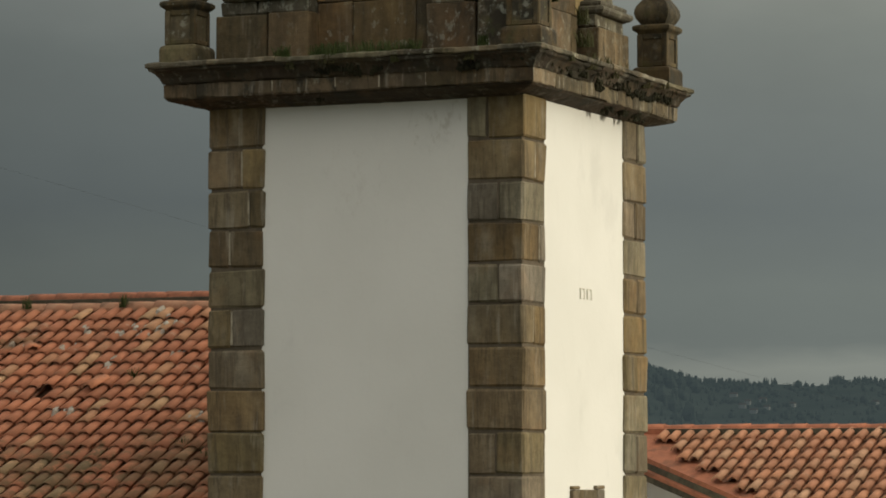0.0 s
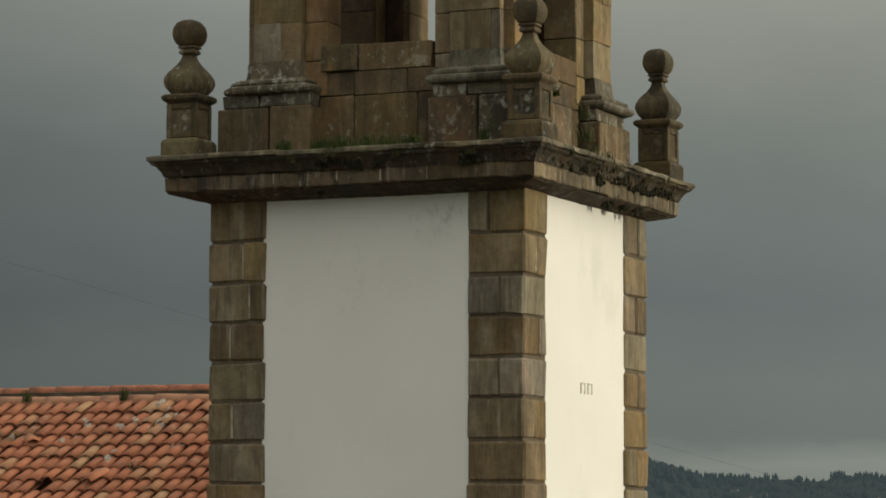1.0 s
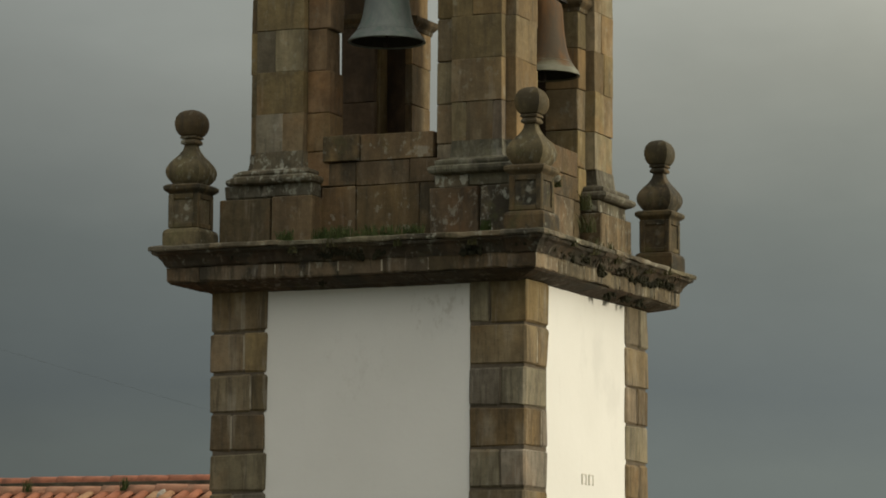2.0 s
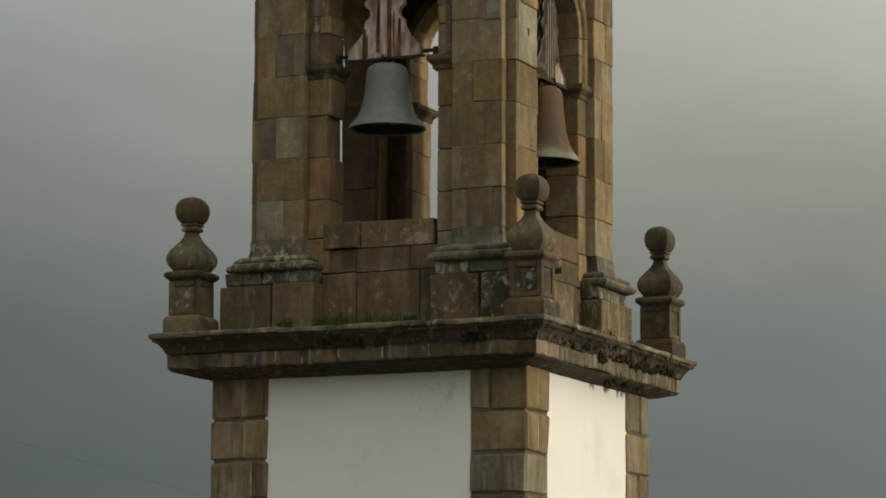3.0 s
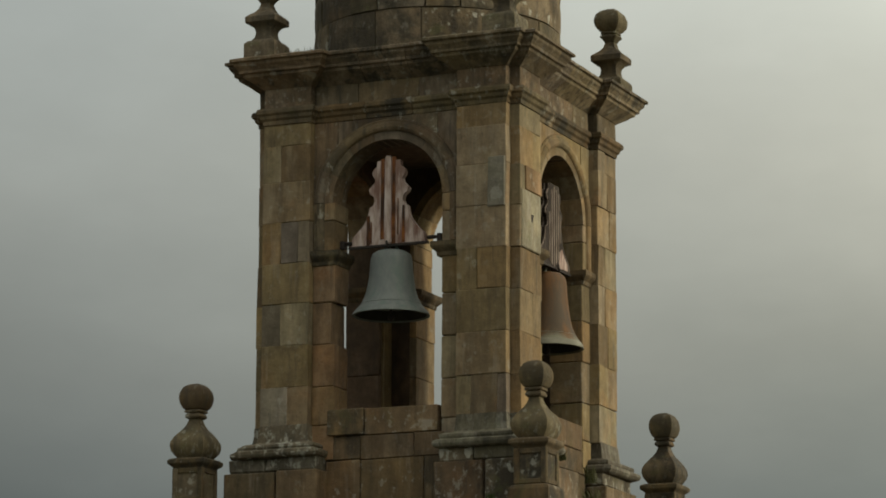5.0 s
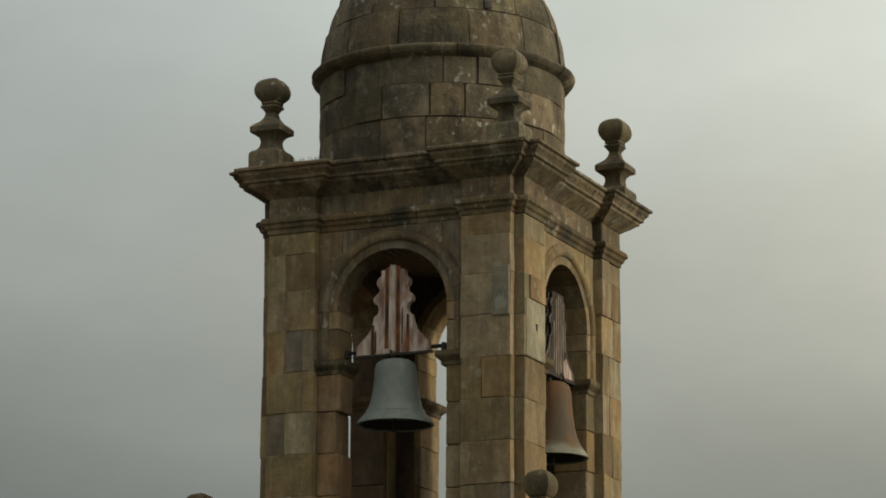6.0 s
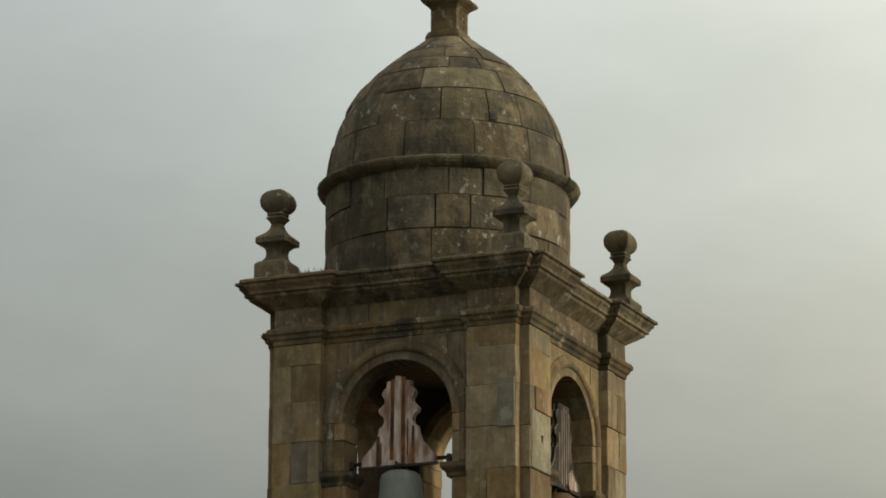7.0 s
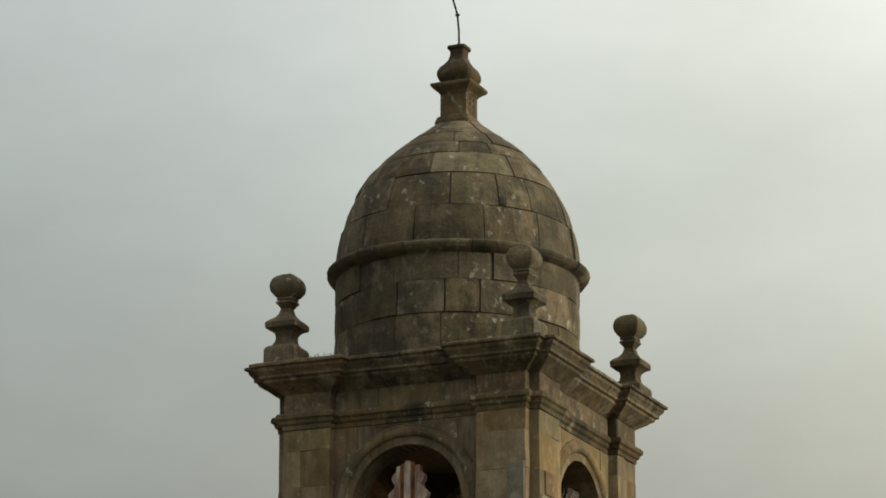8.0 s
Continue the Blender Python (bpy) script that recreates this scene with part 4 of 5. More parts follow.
def curved_stone(a0, a1, rows, thick=0.08):
    """One block of a ring: rows of (radius, z) from bottom to top, between two bearings in degrees."""
    n = max(2, int((a1 - a0) / 7))
    m = len(rows)
    verts, faces = [], []
    jr = rnd.uniform(-0.014, 0.014)
    for shell in (0, 1):
        for k, (r, z) in enumerate(rows):
            for i in range(n + 1):
                a = radians(a0 + (a1 - a0) * i / n)
                worn = 0.008 if shell == 0 and (k in (0, m - 1) or i in (0, n)) else 0.0
                q = r + jr - worn - thick * shell
                verts.append((CX + q * math.cos(a), CY + q * math.sin(a), z))
    per = m * (n + 1)
    at = lambda s, k, i: s * per + k * (n + 1) + i
    for k in range(m - 1):
        for i in range(n):
            faces.append([at(0, k, i), at(0, k, i + 1), at(0, k + 1, i + 1), at(0, k + 1, i)])
        for i in (0, n):
            faces.append([at(0, k, i), at(0, k + 1, i), at(1, k + 1, i), at(1, k, i)])
    for i in range(n):
        for k in (0, m - 1):
            faces.append([at(0, k, i), at(0, k, i + 1), at(1, k, i + 1), at(1, k, i)])
    return mesh_of("dome_stone", verts, faces)


DOME_PROFILE = [(1.40, 18.70), (1.39, 18.80), (1.374, 18.95), (1.343, 19.12), (1.278, 19.36), (1.177, 19.58), (1.06, 19.77), (0.938, 19.92), (0.805, 20.06), (0.665, 20.18), (0.53, 20.28), (0.40, 20.37), (0.30, 20.46)]


def dome_r(z):
    for (r0, z0), (r1, z1) in zip(DOME_PROFILE, DOME_PROFILE[1:]):
        if z0 <= z <= z1:
            return r0 + (r1 - r0) * (z - z0) / (z1 - z0)
    return DOME_PROFILE[0][0] if z < DOME_PROFILE[0][1] else DOME_PROFILE[-1][0]


def ring_of_stones(z0, z1, count, radius, name, front):
    """A ring of blocks; front: bearings of the joints on the seen side, the rest are spaced evenly."""
    gap_angle = 360 - (front[-1] - front[0])
    n = max(1, count - len(front) + 1)
    cuts = list(front) + [front[-1] + gap_angle * (i + 1) / n + rnd.uniform(-2, 2) * (i + 1 < n) for i in range(n)]
    for a0, a1 in zip(cuts, cuts[1:]):
        gap = rnd.uniform(0.1, 0.5)
        rows = [(radius(z0 + 0.004 + (z1 - z0 - 0.008) * k / 4), z0 + 0.004 + (z1 - z0 - 0.008) * k / 4) for k in range(5)]
        part(name, curved_stone(a0 + gap, a1 - gap, rows), DOME, dome)


for _a, _b, _n, _f in ((17.36, 17.87, 10, (-128, -96, -74, -40, -12)), (17.87, 18.25, 13, (-136, -110, -95, -72, -56, -30, -4)), (18.25, 18.575, 11, (-118, -97, -66, -50, -26, 8))):
    ring_of_stones(_a, _b, _n, lambda z: 1.395, "drum_stone", _f)
for _a, _b, _n, _f in ((18.70, 19.13, 12, (-116, -87, -54, -25, 6)), (19.13, 19.55, 12, (-132, -103, -70, -46, -28, 2)), (19.55, 19.85, 10, (-120, -82, -34, -8)),
                       (19.85, 20.03, 9, (-140, -104, -66, -44, -14)), (20.03, 20.22, 8, (-120, -70, -38)), (20.22, 20.46, 5, (-100, -40))):
    ring_of_stones(_a, _b, _n, dome_r, "dome_stone", _f)
# a proud dark patch gives the shade of an empty socket
part("socket", curved_stone(-46.2, -42.6, [(dome_r(z) + 0.014, z) for z in (19.145, 19.18, 19.21, 19.24)], 0.03), IRON_AND_HOLES, dome, "dark patch for the shade of an empty socket in the masonry")
for _i in range(12):   # roll moulding at the springing
    _rows = [(1.39, 18.555), (1.42, 18.57), (1.47, 18.60), (1.497, 18.635), (1.502, 18.66), (1.488, 18.678), (1.44, 18.69), (1.385, 18.70)]
    part("ring_moulding", curved_stone(_i * 30 + 0.15, _i * 30 + 29.85, _rows, 0.12), DOME, dome)

lantern = part("lantern", square_turned([(0.225, 20.42), (0.225, 20.50), (0.20, 20.56), (0.172, 20.58)], (CX, CY, 0), 10), CARVED, tower, "small carved granite lantern crowning the dome")
part("lantern_block", square_turned([(0.165, 20.57), (0.165, 20.86)], (CX, CY, 0), 40), CARVED, lantern)
part("lantern_cap", square_turned([(0.17, 20.84), (0.185, 20.87), (0.248, 20.92), (0.258, 20.935), (0.258, 20.962), (0.22, 20.978), (0.15, 20.995)], (CX, CY, 0), 30), CARVED, lantern)
shade_by_angle(part("lantern_bulb", square_turned([(0.15, 20.985), (0.192, 21.025), (0.214, 21.075), (0.212, 21.125), (0.185, 21.18), (0.142, 21.225), (0.108, 21.275), (0.09, 21.33), (0.086, 21.38), (0.094, 21.412), (0.113, 21.425), (0.113, 21.455), (0.05, 21.465)], (CX, CY, 0), 8), CARVED, lantern))
for _z in (20.645, 20.72, 20.795):   # pierced holes on the lit side, their shade given by dark blocks
    for _y in (-0.055, 0.05):
        part("hole", block(CX + 0.15, CX + 0.168, CY + _y - 0.026, CY + _y + 0.026, _z - 0.026, _z + 0.026, 0.006, 0.004), IRON_AND_HOLES, lantern)
rod = tagged(empty("iron_rod", (CX, CY, 21.46)), "thin black bent iron rod on the lantern top", "rod")
part("shaft", tube([(CX, CY, 21.42), (CX - 0.005, CY, 21.66), (CX - 0.02, CY - 0.008, 21.85), (CX - 0.03, CY - 0.012, 21.90), (CX - 0.075, CY - 0.03, 22.08), (CX - 0.12, CY - 0.05, 22.26)], 0.013), IRON_AND_HOLES, rod)
part("collar", square_turned([(0.012, -0.02), (0.026, -0.008), (0.026, 0.008), (0.012, 0.02)], (CX - 0.02, CY - 0.008, 21.86), 2, 10), IRON_AND_HOLES, rod)
part("foot", square_turned([(0.04, -0.02), (0.035, 0.015), (0.016, 0.03)], (CX, CY, 21.475), 2, 10), IRON_AND_HOLES, rod)

# ---- pinnacles ----


def lower_pinnacle(at):
    p = tagged(empty("stone_pinnacle", at), "weathered granite pinnacle, squared onion and ball on a panelled pedestal", "pinnacle", "pinnacles on the cornice")
    x, y, z = at
    part("plinth", square_turned([(0.225, 0.0), (0.225, 0.15), (0.212, 0.18), (0.182, 0.20)], at, 40), CARVED, p)
    part("die", square_turned([(0.162, 0.18), (0.162, 0.60)], at, 60), CARVED, p)
    for dx, dy in ((0, -1), (1, 0), (-1, 0), (0, 1)):   # raised frame round a sunk panel on each side
        for u0, u1, k0, k1 in ((-0.176, -0.118, 0.205, 0.57), (0.118, 0.176, 0.205, 0.57), (-0.116, 0.116, 0.515, 0.57), (-0.116, 0.116, 0.205, 0.255)):
            if dy:
                ys = sorted((y + dy * 0.145, y + dy * 0.181))
                me = block(x + u0, x + u1, *ys, z + k0, z + k1, 0.006, 0.001)
            else:
                xs = sorted((x + dx * 0.145, x + dx * 0.181))
                me = block(*xs, y + u0, y + u1, z + k0, z + k1, 0.006, 0.001)
            part("panel_frame", me, CARVED, p)
    part("cap", square_turned([(0.172, 0.565), (0.182, 0.585), (0.215, 0.61), (0.225, 0.625), (0.225, 0.655), (0.20, 0.675), (0.15, 0.685)], at, 40), CARVED, p)
    shade_by_angle(part("onion", square_turned([(0.14, 0.675), (0.168, 0.71), (0.198, 0.755), (0.211, 0.81), (0.206, 0.855), (0.182, 0.905), (0.145, 0.955), (0.103, 1.005), (0.074, 1.055), (0.060, 1.10), (0.058, 1.12)], at, 24, 40), CARVED, p), 28)
    shade_by_angle(part("neck_ring", square_turned([(0.056, 1.11), (0.088, 1.125), (0.094, 1.14), (0.088, 1.16), (0.075, 1.175), (0.098, 1.185), (0.10, 1.20), (0.085, 1.215)], at, 12, 40), CARVED, p), 28)
    shade_by_angle(part("ball", square_turned([(0.078, 1.205), (0.108, 1.225), (0.132, 1.27), (0.143, 1.32), (0.143, 1.365), (0.132, 1.415), (0.106, 1.46), (0.070, 1.487), (0.026, 1.50)], at, 18, 40), CARVED, p), 28)
    return p


first = lower_pinnacle((-2.017, -1.948, 12.255))
copy_thing(first, pose(1.931, -1.948, 12.255))
copy_thing(first, pose(1.931, 1.904, 12.255))


def upper_pinnacle(at):
    p = tagged(empty("small_pinnacle", at), "small weathered granite pinnacle with ball and square collar", "pinnacle", "pinnacles round the dome")
    part("plinth", square_turned([(0.192, 0.0), (0.192, 0.165), (0.188, 0.19), (0.165, 0.215), (0.125, 0.235)], at, 40), DOME, p)
    shade_by_angle(part("waist", square_turned([(0.13, 0.23), (0.102, 0.275), (0.094, 0.325), (0.102, 0.365), (0.135, 0.405), (0.178, 0.426), (0.188, 0.43)], at, 20), DOME, p), 30)
    shade_by_angle(part("collar", square_turned([(0.188, 0.428), (0.19, 0.488), (0.165, 0.515), (0.105, 0.56), (0.072, 0.605), (0.058, 0.655), (0.056, 0.67)], at, 20), DOME, p), 30)
    shade_by_angle(part("neck_ring", square_turned([(0.055, 0.66), (0.088, 0.71), (0.105, 0.725), (0.105, 0.742), (0.082, 0.752), (0.098, 0.765), (0.098, 0.785), (0.08, 0.795)], at, 10), DOME, p), 30)
    shade_by_angle(part("ball", square_turned([(0.085, 0.785), (0.12, 0.812), (0.150, 0.855), (0.160, 0.905), (0.158, 0.945), (0.141, 0.995), (0.106, 1.035), (0.058, 1.062), (0.02, 1.068)], at, 14, 40), DOME, p), 30)
    return p


small = upper_pinnacle((-1.45, -1.519, 17.382))
copy_thing(small, pose(1.405, -1.519, 17.382))
copy_thing(small, pose(1.464, 1.512, 17.382))

# ---- bells ----


def church_bell(at, radius, height, body_mat, rim_mat, axis, label, head_mat, head_label, board_mat, strap_mat, straps, planks=0):
    """A bell in its arch. at: centre of the mouth; axis 'x' when the arch runs along x."""
    b = tagged(empty("church_bell", at), label, "bell", "bells in the arches")
    x, y, z = at
    R, H = radius, height
    outer = [(1.0, 0.0), (0.985, 0.03), (0.93, 0.075), (0.80, 0.16), (0.70, 0.27), (0.635, 0.40), (0.59, 0.55), (0.56, 0.70), (0.545, 0.84), (0.50, 0.92), (0.38, 0.965), (0.15, 0.985)]
    wall = [(R * r, H * k) for r, k in outer[2:]]
    rim = [(R * 0.95, -0.005 * H)] + [(R * r, H * k) for r, k in outer[:3]]
    shade_by_angle(part("bell_body", square_turned(wall, at, 2, 48, 0.0, (False, True)), body_mat, b), 50)
    shade_by_angle(part("rim", square_turned([(R * 0.945, 0.02 * H), (R * 0.955, -0.004 * H)] + [(r + 0.004, k) for r, k in rim[1:]], at, 2, 48, 0.0, (False, False)), rim_mat, b), 50)
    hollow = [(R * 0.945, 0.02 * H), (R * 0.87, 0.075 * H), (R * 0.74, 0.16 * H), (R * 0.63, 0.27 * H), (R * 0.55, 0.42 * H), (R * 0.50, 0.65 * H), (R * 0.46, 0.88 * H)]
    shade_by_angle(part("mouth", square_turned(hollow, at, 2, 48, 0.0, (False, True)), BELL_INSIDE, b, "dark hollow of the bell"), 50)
    for k in (0.165,):
        r = [q for q in outer if q[1] <= k][-1][0] * R
        part("band", square_turned([(r * 0.97, H * k - 0.008), (r + 0.002, H * k), (r * 0.97, H * k + 0.008)], at, 2, 48), rim_mat, b)
    part("clapper", square_turned([(0.02, -0.06), (0.035, -0.04), (0.035, 0.0), (0.015, 0.03), (0.012, 0.1)], at, 2, 12), IRON_AND_HOLES, b)
    # headstock: shaped board with a scalloped neck, iron-strapped
    half = [(0.43, 0.0), (0.425, 0.10), (0.36, 0.165), (0.30, 0.225), (0.255, 0.29), (0.235, 0.36), (0.225, 0.42), (0.18, 0.445), (0.165, 0.49), (0.18, 0.545), (0.225, 0.575), (0.235, 0.62), (0.205, 0.655),
            (0.165, 0.69), (0.16, 0.73), (0.185, 0.765), (0.195, 0.80), (0.175, 0.845), (0.14, 0.865), (0.135, 0.93)]
    base = z + H * 0.985 + 0.05
    poly = [(u, base + k) for u, k in half] + [(-u, base + k) for u, k in reversed(half)]
    put = (lambda u, d, k: (x + u, y + d, k)) if axis == "x" else (lambda u, d, k: (x - d, y + u, k))
    head = part("headstock", prism(poly, put, -0.09, 0.09 if planks else -0.01), head_mat, b, head_label)
    for u, w, low, top in straps:
        part("strap", prism([(u - w, base + low), (u + w, base + low), (u + w * 0.9, base + 0.5 * (low + top)), (u + w * 0.8, base + top), (u - w * 0.7, base + top)], put, -0.098, -0.07), strap_mat, head)
    # a proud middle board with a forked top
    if not planks:
        part("board", prism([(-0.042, base + 0.02), (0.042, base + 0.02), (0.036, base + 0.94), (0.018, base + 0.985), (0.0, base + 0.96), (-0.018, base + 0.99), (-0.036, base + 0.95)], put, -0.108, 0.0), board_mat, head)
    for i in range(planks):   # thin pale plank edges along the sides
        d = -0.078 + 0.156 * i / (planks - 1)
        part("plank", prism([(u * 1.07, k) for u, k in poly], put, d - 0.006, d + 0.006), PLANK, head)
    if planks:
        part("paint_patch", prism([(0.10, base + 0.01), (0.37, base + 0.02), (0.36, base + 0.09), (0.28, base + 0.15), (0.20, base + 0.24), (0.14, base + 0.19)], put, -0.10, -0.06), YOKE, head, "remains of pinkish white paint")
    part("tie_bar", prism([(-0.47, base - 0.02), (0.47, base - 0.02), (0.47, base + 0.004), (-0.47, base + 0.004)], put, -0.10, -0.05), IRON_AND_HOLES, head)
    part("axle", tube([put(-0.66, 0, base + 0.06), put(0.66, 0, base + 0.06)], 0.022), IRON_AND_HOLES, head)
    for s in (-1, 1):
        part("bearing", prism([(s * 0.575 - 0.025, base + 0.01), (s * 0.575 + 0.025, base + 0.01), (s * 0.575 + 0.02, base + 0.09), (s * 0.575 - 0.02, base + 0.09)], put, -0.04, 0.04), IRON_AND_HOLES, head)
    part("crown", tube([put(-0.07, 0, base - 0.08), put(-0.06, 0, base - 0.01), put(0.0, 0, base + 0.01), put(0.06, 0, base - 0.01), put(0.07, 0, base - 0.08)], 0.02), rim_mat, b)
    part("hook", tube([put(0.0, -0.13, base + 0.03), put(0.01, -0.14, base - 0.04), put(0.05, -0.12, base - 0.06)], 0.015), IRON_AND_HOLES, b)
    return b


church_bell((-0.015, -1.30, 14.47), 0.415, 0.73, BRONZE, BRONZE, "x", "grey-green bronze bell hanging in the front arch", YOKE, "pinkish white flaking painted wooden headstock", YOKE, RUST,
            ((-0.068, 0.024, 0.06, 0.95), (0.062, 0.024, 0.0, 0.965), (-0.235, 0.022, 0.0, 0.33), (-0.20, 0.008, 0.02, 0.26), (0.18, 0.018, 0.01, 0.42), (0.115, 0.007, 0.1, 0.5)))
church_bell((1.25, 0.05, 14.24), 0.40, 0.87, BRONZE_B, PATINA, "y", "rust-stained bronze bell with a pale green rim", DARK_WOOD, "dark weathered headstock with remains of white paint", DARK_WOOD, PLANK,
            ((-0.155, 0.013, 0.05, 0.60), (-0.09, 0.014, 0.02, 0.86), (-0.025, 0.014, 0.0, 0.90), (0.04, 0.014, 0.05, 0.88), (0.105, 0.014, 0.1, 0.84), (0.165, 0.011, 0.3, 0.62)), 4)

# ---- plants on the ledges ----


def tuft(name, spots, n, h, material, label, droop=0.5, seed=1, kind="stuff"):
    """Blades of grass rooted at spots of (x, y, z, reach)."""
    r = random.Random(seed)
    verts, faces = [], []
    for x, y, z, reach in spots:
        for _ in range(n):
            a, q = r.uniform(0, 2 * math.pi), reach * math.sqrt(r.random())
            bx, by = x + q * math.cos(a), y + q * math.sin(a) * 0.4
            b, hh = r.uniform(0, 2 * math.pi), h * r.uniform(0.4, 1.1)
            lean, w = droop * r.uniform(0.2, 1.0) * abs(hh), r.uniform(0.0025, 0.007)
            c, s = math.cos(b), math.sin(b)
            n0 = len(verts)
            for k, (f, up) in enumerate(((0, 0), (0.25, 0.55), (0.65, 0.9), (1.0, 0.85))):
                ww = w * (1 - f * 0.85)
                px, py, pz = bx + c * lean * f, by + s * lean * f, z + hh * (up if hh > 0 else f)
                verts += [(px - s * ww, py + c * ww, pz), (px + s * ww, py - c * ww, pz)]
            for k in range(3):
                faces.append([n0 + 2 * k, n0 + 2 * k + 1, n0 + 2 * k + 3, n0 + 2 * k + 2])
    me = bpy.data.meshes.new(name)
    me.from_pydata(verts, [], faces)
    return tagged(part(name, me, material), label, "grass", kind=kind)


tuft("ledge_grass", [(-0.88, -1.95, 12.25, 0.10), (-0.45, -1.95, 12.25, 0.12), (-0.25, -2.0, 12.25, 0.2), (0.1, -2.0, 12.25, 0.2), (0.38, -1.95, 12.25, 0.2), (0.6, -1.92, 12.25, 0.12), (1.45, -2.0, 12.25, 0.06), (-0.1, -2.3, 12.22, 0.14)], 130, 0.16, GRASS, "green grass growing on the cornice ledge", 0.6, 3)
tuft("hanging_weeds", [(1.42, -2.33, 12.10, 0.07), (2.2, -0.9, 12.12, 0.08), (2.2, -0.2, 12.1, 0.06), (2.2, 0.8, 12.1, 0.08), (2.1, -0.3, 12.24, 0.12), (-0.15, -2.34, 12.14, 0.10), (-0.6, -2.34, 12.1, 0.05), (0.6, -2.34, 12.12, 0.05), (2.22, -1.5, 12.14, 0.05), (2.22, 1.3, 12.14, 0.10), (2.05, 0.3, 12.24, 0.15)], 30, 0.10, WEED, "small withered weeds rooted in the cornice joints", 1.0, 4)
tuft("trailing_roots", [(2.0, 0.62, 11.86, 0.06), (2.02, 0.95, 11.88, 0.06), (2.2, -0.6, 12.12, 0.10), (2.2, 0.25, 12.12, 0.12), (2.2, 1.5, 12.14, 0.15), (-0.25, -2.33, 12.16, 0.14), (-0.62, -2.33, 12.14, 0.08), (0.1, -2.33, 12.13, 0.06)], 26, -0.09, MOSS, "dark moss and roots trailing from the cornice", 0.5, 9)


def moss_clumps(spots, seed):
    """Uneven cushions of moss clinging to the cornice. spots: x, y, z, reach along x, reach along y, count."""
    r = random.Random(seed)
    verts, faces = [], []
    for x, y, z, rx, ry, count in spots:
        for _ in range(int(count * 1.7)):
            c = (x + r.uniform(-rx, rx), y + r.uniform(-ry, ry), z + r.uniform(-0.05, 0.04))
            size, tall = r.uniform(0.006, 0.022), r.uniform(0.8, 2.2)
            n0, seg = len(verts), 9
            for k in range(1, 6):
                t = math.pi * k / 6 + r.uniform(-0.15, 0.15)
                for i in range(seg):
                    a = 2 * math.pi * i / seg
                    q = size * r.uniform(0.6, 1.4)
                    verts.append((c[0] + q * math.sin(t) * math.cos(a), c[1] + q * math.sin(t) * math.sin(a), c[2] + q * tall * math.cos(t)))
            for k in range(4):
                for i in range(seg):
                    j = (i + 1) % seg
                    faces.append([n0 + k * seg + i, n0 + (k + 1) * seg + i, n0 + (k + 1) * seg + j, n0 + k * seg + j])
            faces += [[n0 + i for i in range(seg)], [n0 + 4 * seg + i for i in reversed(range(seg))]]
    me = bpy.data.meshes.new("moss")
    me.from_pydata(verts, [], faces)
    tagged(part("moss_clumps", me, MOSS), "dark moss cushions clinging to the cornice", "moss", kind="stuff")


moss_clumps([(2.11, -0.9, 12.10, 0.02, 0.16, 16), (2.11, 0.1, 12.07, 0.02, 0.35, 34), (2.10, 0.85, 12.05, 0.02, 0.4, 52), (2.11, 1.6, 12.08, 0.02, 0.35, 30), (2.10, -1.5, 12.09, 0.02, 0.3, 14), (1.99, 0.12, 11.83, 0.05, 0.08, 9), (2.0, 0.60, 11.83, 0.05, 0.12, 16), (1.99, 1.05, 11.82, 0.05, 0.12, 12), (2.11, -0.4, 12.02, 0.02, 0.10, 18),
             (-0.16, -2.24, 12.10, 0.20, 0.02, 44), (0.08, -2.24, 12.08, 0.08, 0.02, 22), (0.35, -2.23, 12.07, 0.06, 0.02, 16), (-0.4, -2.02, 11.85, 0.05, 0.08, 10), (1.38, -2.24, 12.06, 0.12, 0.02, 24), (-1.3, -2.24, 12.12, 0.1, 0.02, 6), (1.85, -2.24, 12.14, 0.2, 0.02, 10)], 12)
tuft("fern_clump", [(1.62, 0.45, 12.28, 0.12), (1.60, 0.5, 12.55, 0.10), (1.58, 0.5, 12.8, 0.08), (1.55, -0.3, 12.95, 0.06)], 60, 0.22, FERN, "fern clump in the corner of a pedestal", 0.9, 5)
tuft("cornice_tufts", [(-0.95, -1.75, 17.35, 0.10), (-1.10, -1.70, 17.35, 0.05), (-0.8, -1.72, 17.36, 0.05)], 18, 0.09, FERN, "dry tufts on the upper cornice", 0.7, 6)

# ---- tiled roofs ----


def barrel(length, r0, r1, arch=1.0, seg=8, thick=0.012, wob=0.0):
    """A half-barrel tile along -y (down the slope), its wide end at the foot; it lies on z = 0."""
    verts, faces = [], []
    rows = ((0.0, r0), (-length * 0.5, (r0 + r1) / 2), (-length, r1))
    for shell in (0, 1):
        for y, r in rows:
            for i in range(seg + 1):
                a = math.pi * i / seg
                q = r - thick * shell
                verts.append((q * math.cos(a), y, q * math.sin(a) * arch + rnd.uniform(-wob, wob)))
    m = seg + 1
    per = m * len(rows)
    for k in range(len(rows) - 1):
        for i in range(seg):
            faces.append([k * m + i, k * m + i + 1, (k + 1) * m + i + 1, (k + 1) * m + i])
    for i in range(seg):
        k = len(rows) - 1
        faces.append([k * m + i, k * m + i + 1, per + k * m + i + 1, per + k * m + i])
    for k in range(len(rows) - 1):
        faces.append([per + k * m, per + (k + 1) * m, (k + 1) * m, k * m])
    return mesh_of("tile", verts, faces, True)


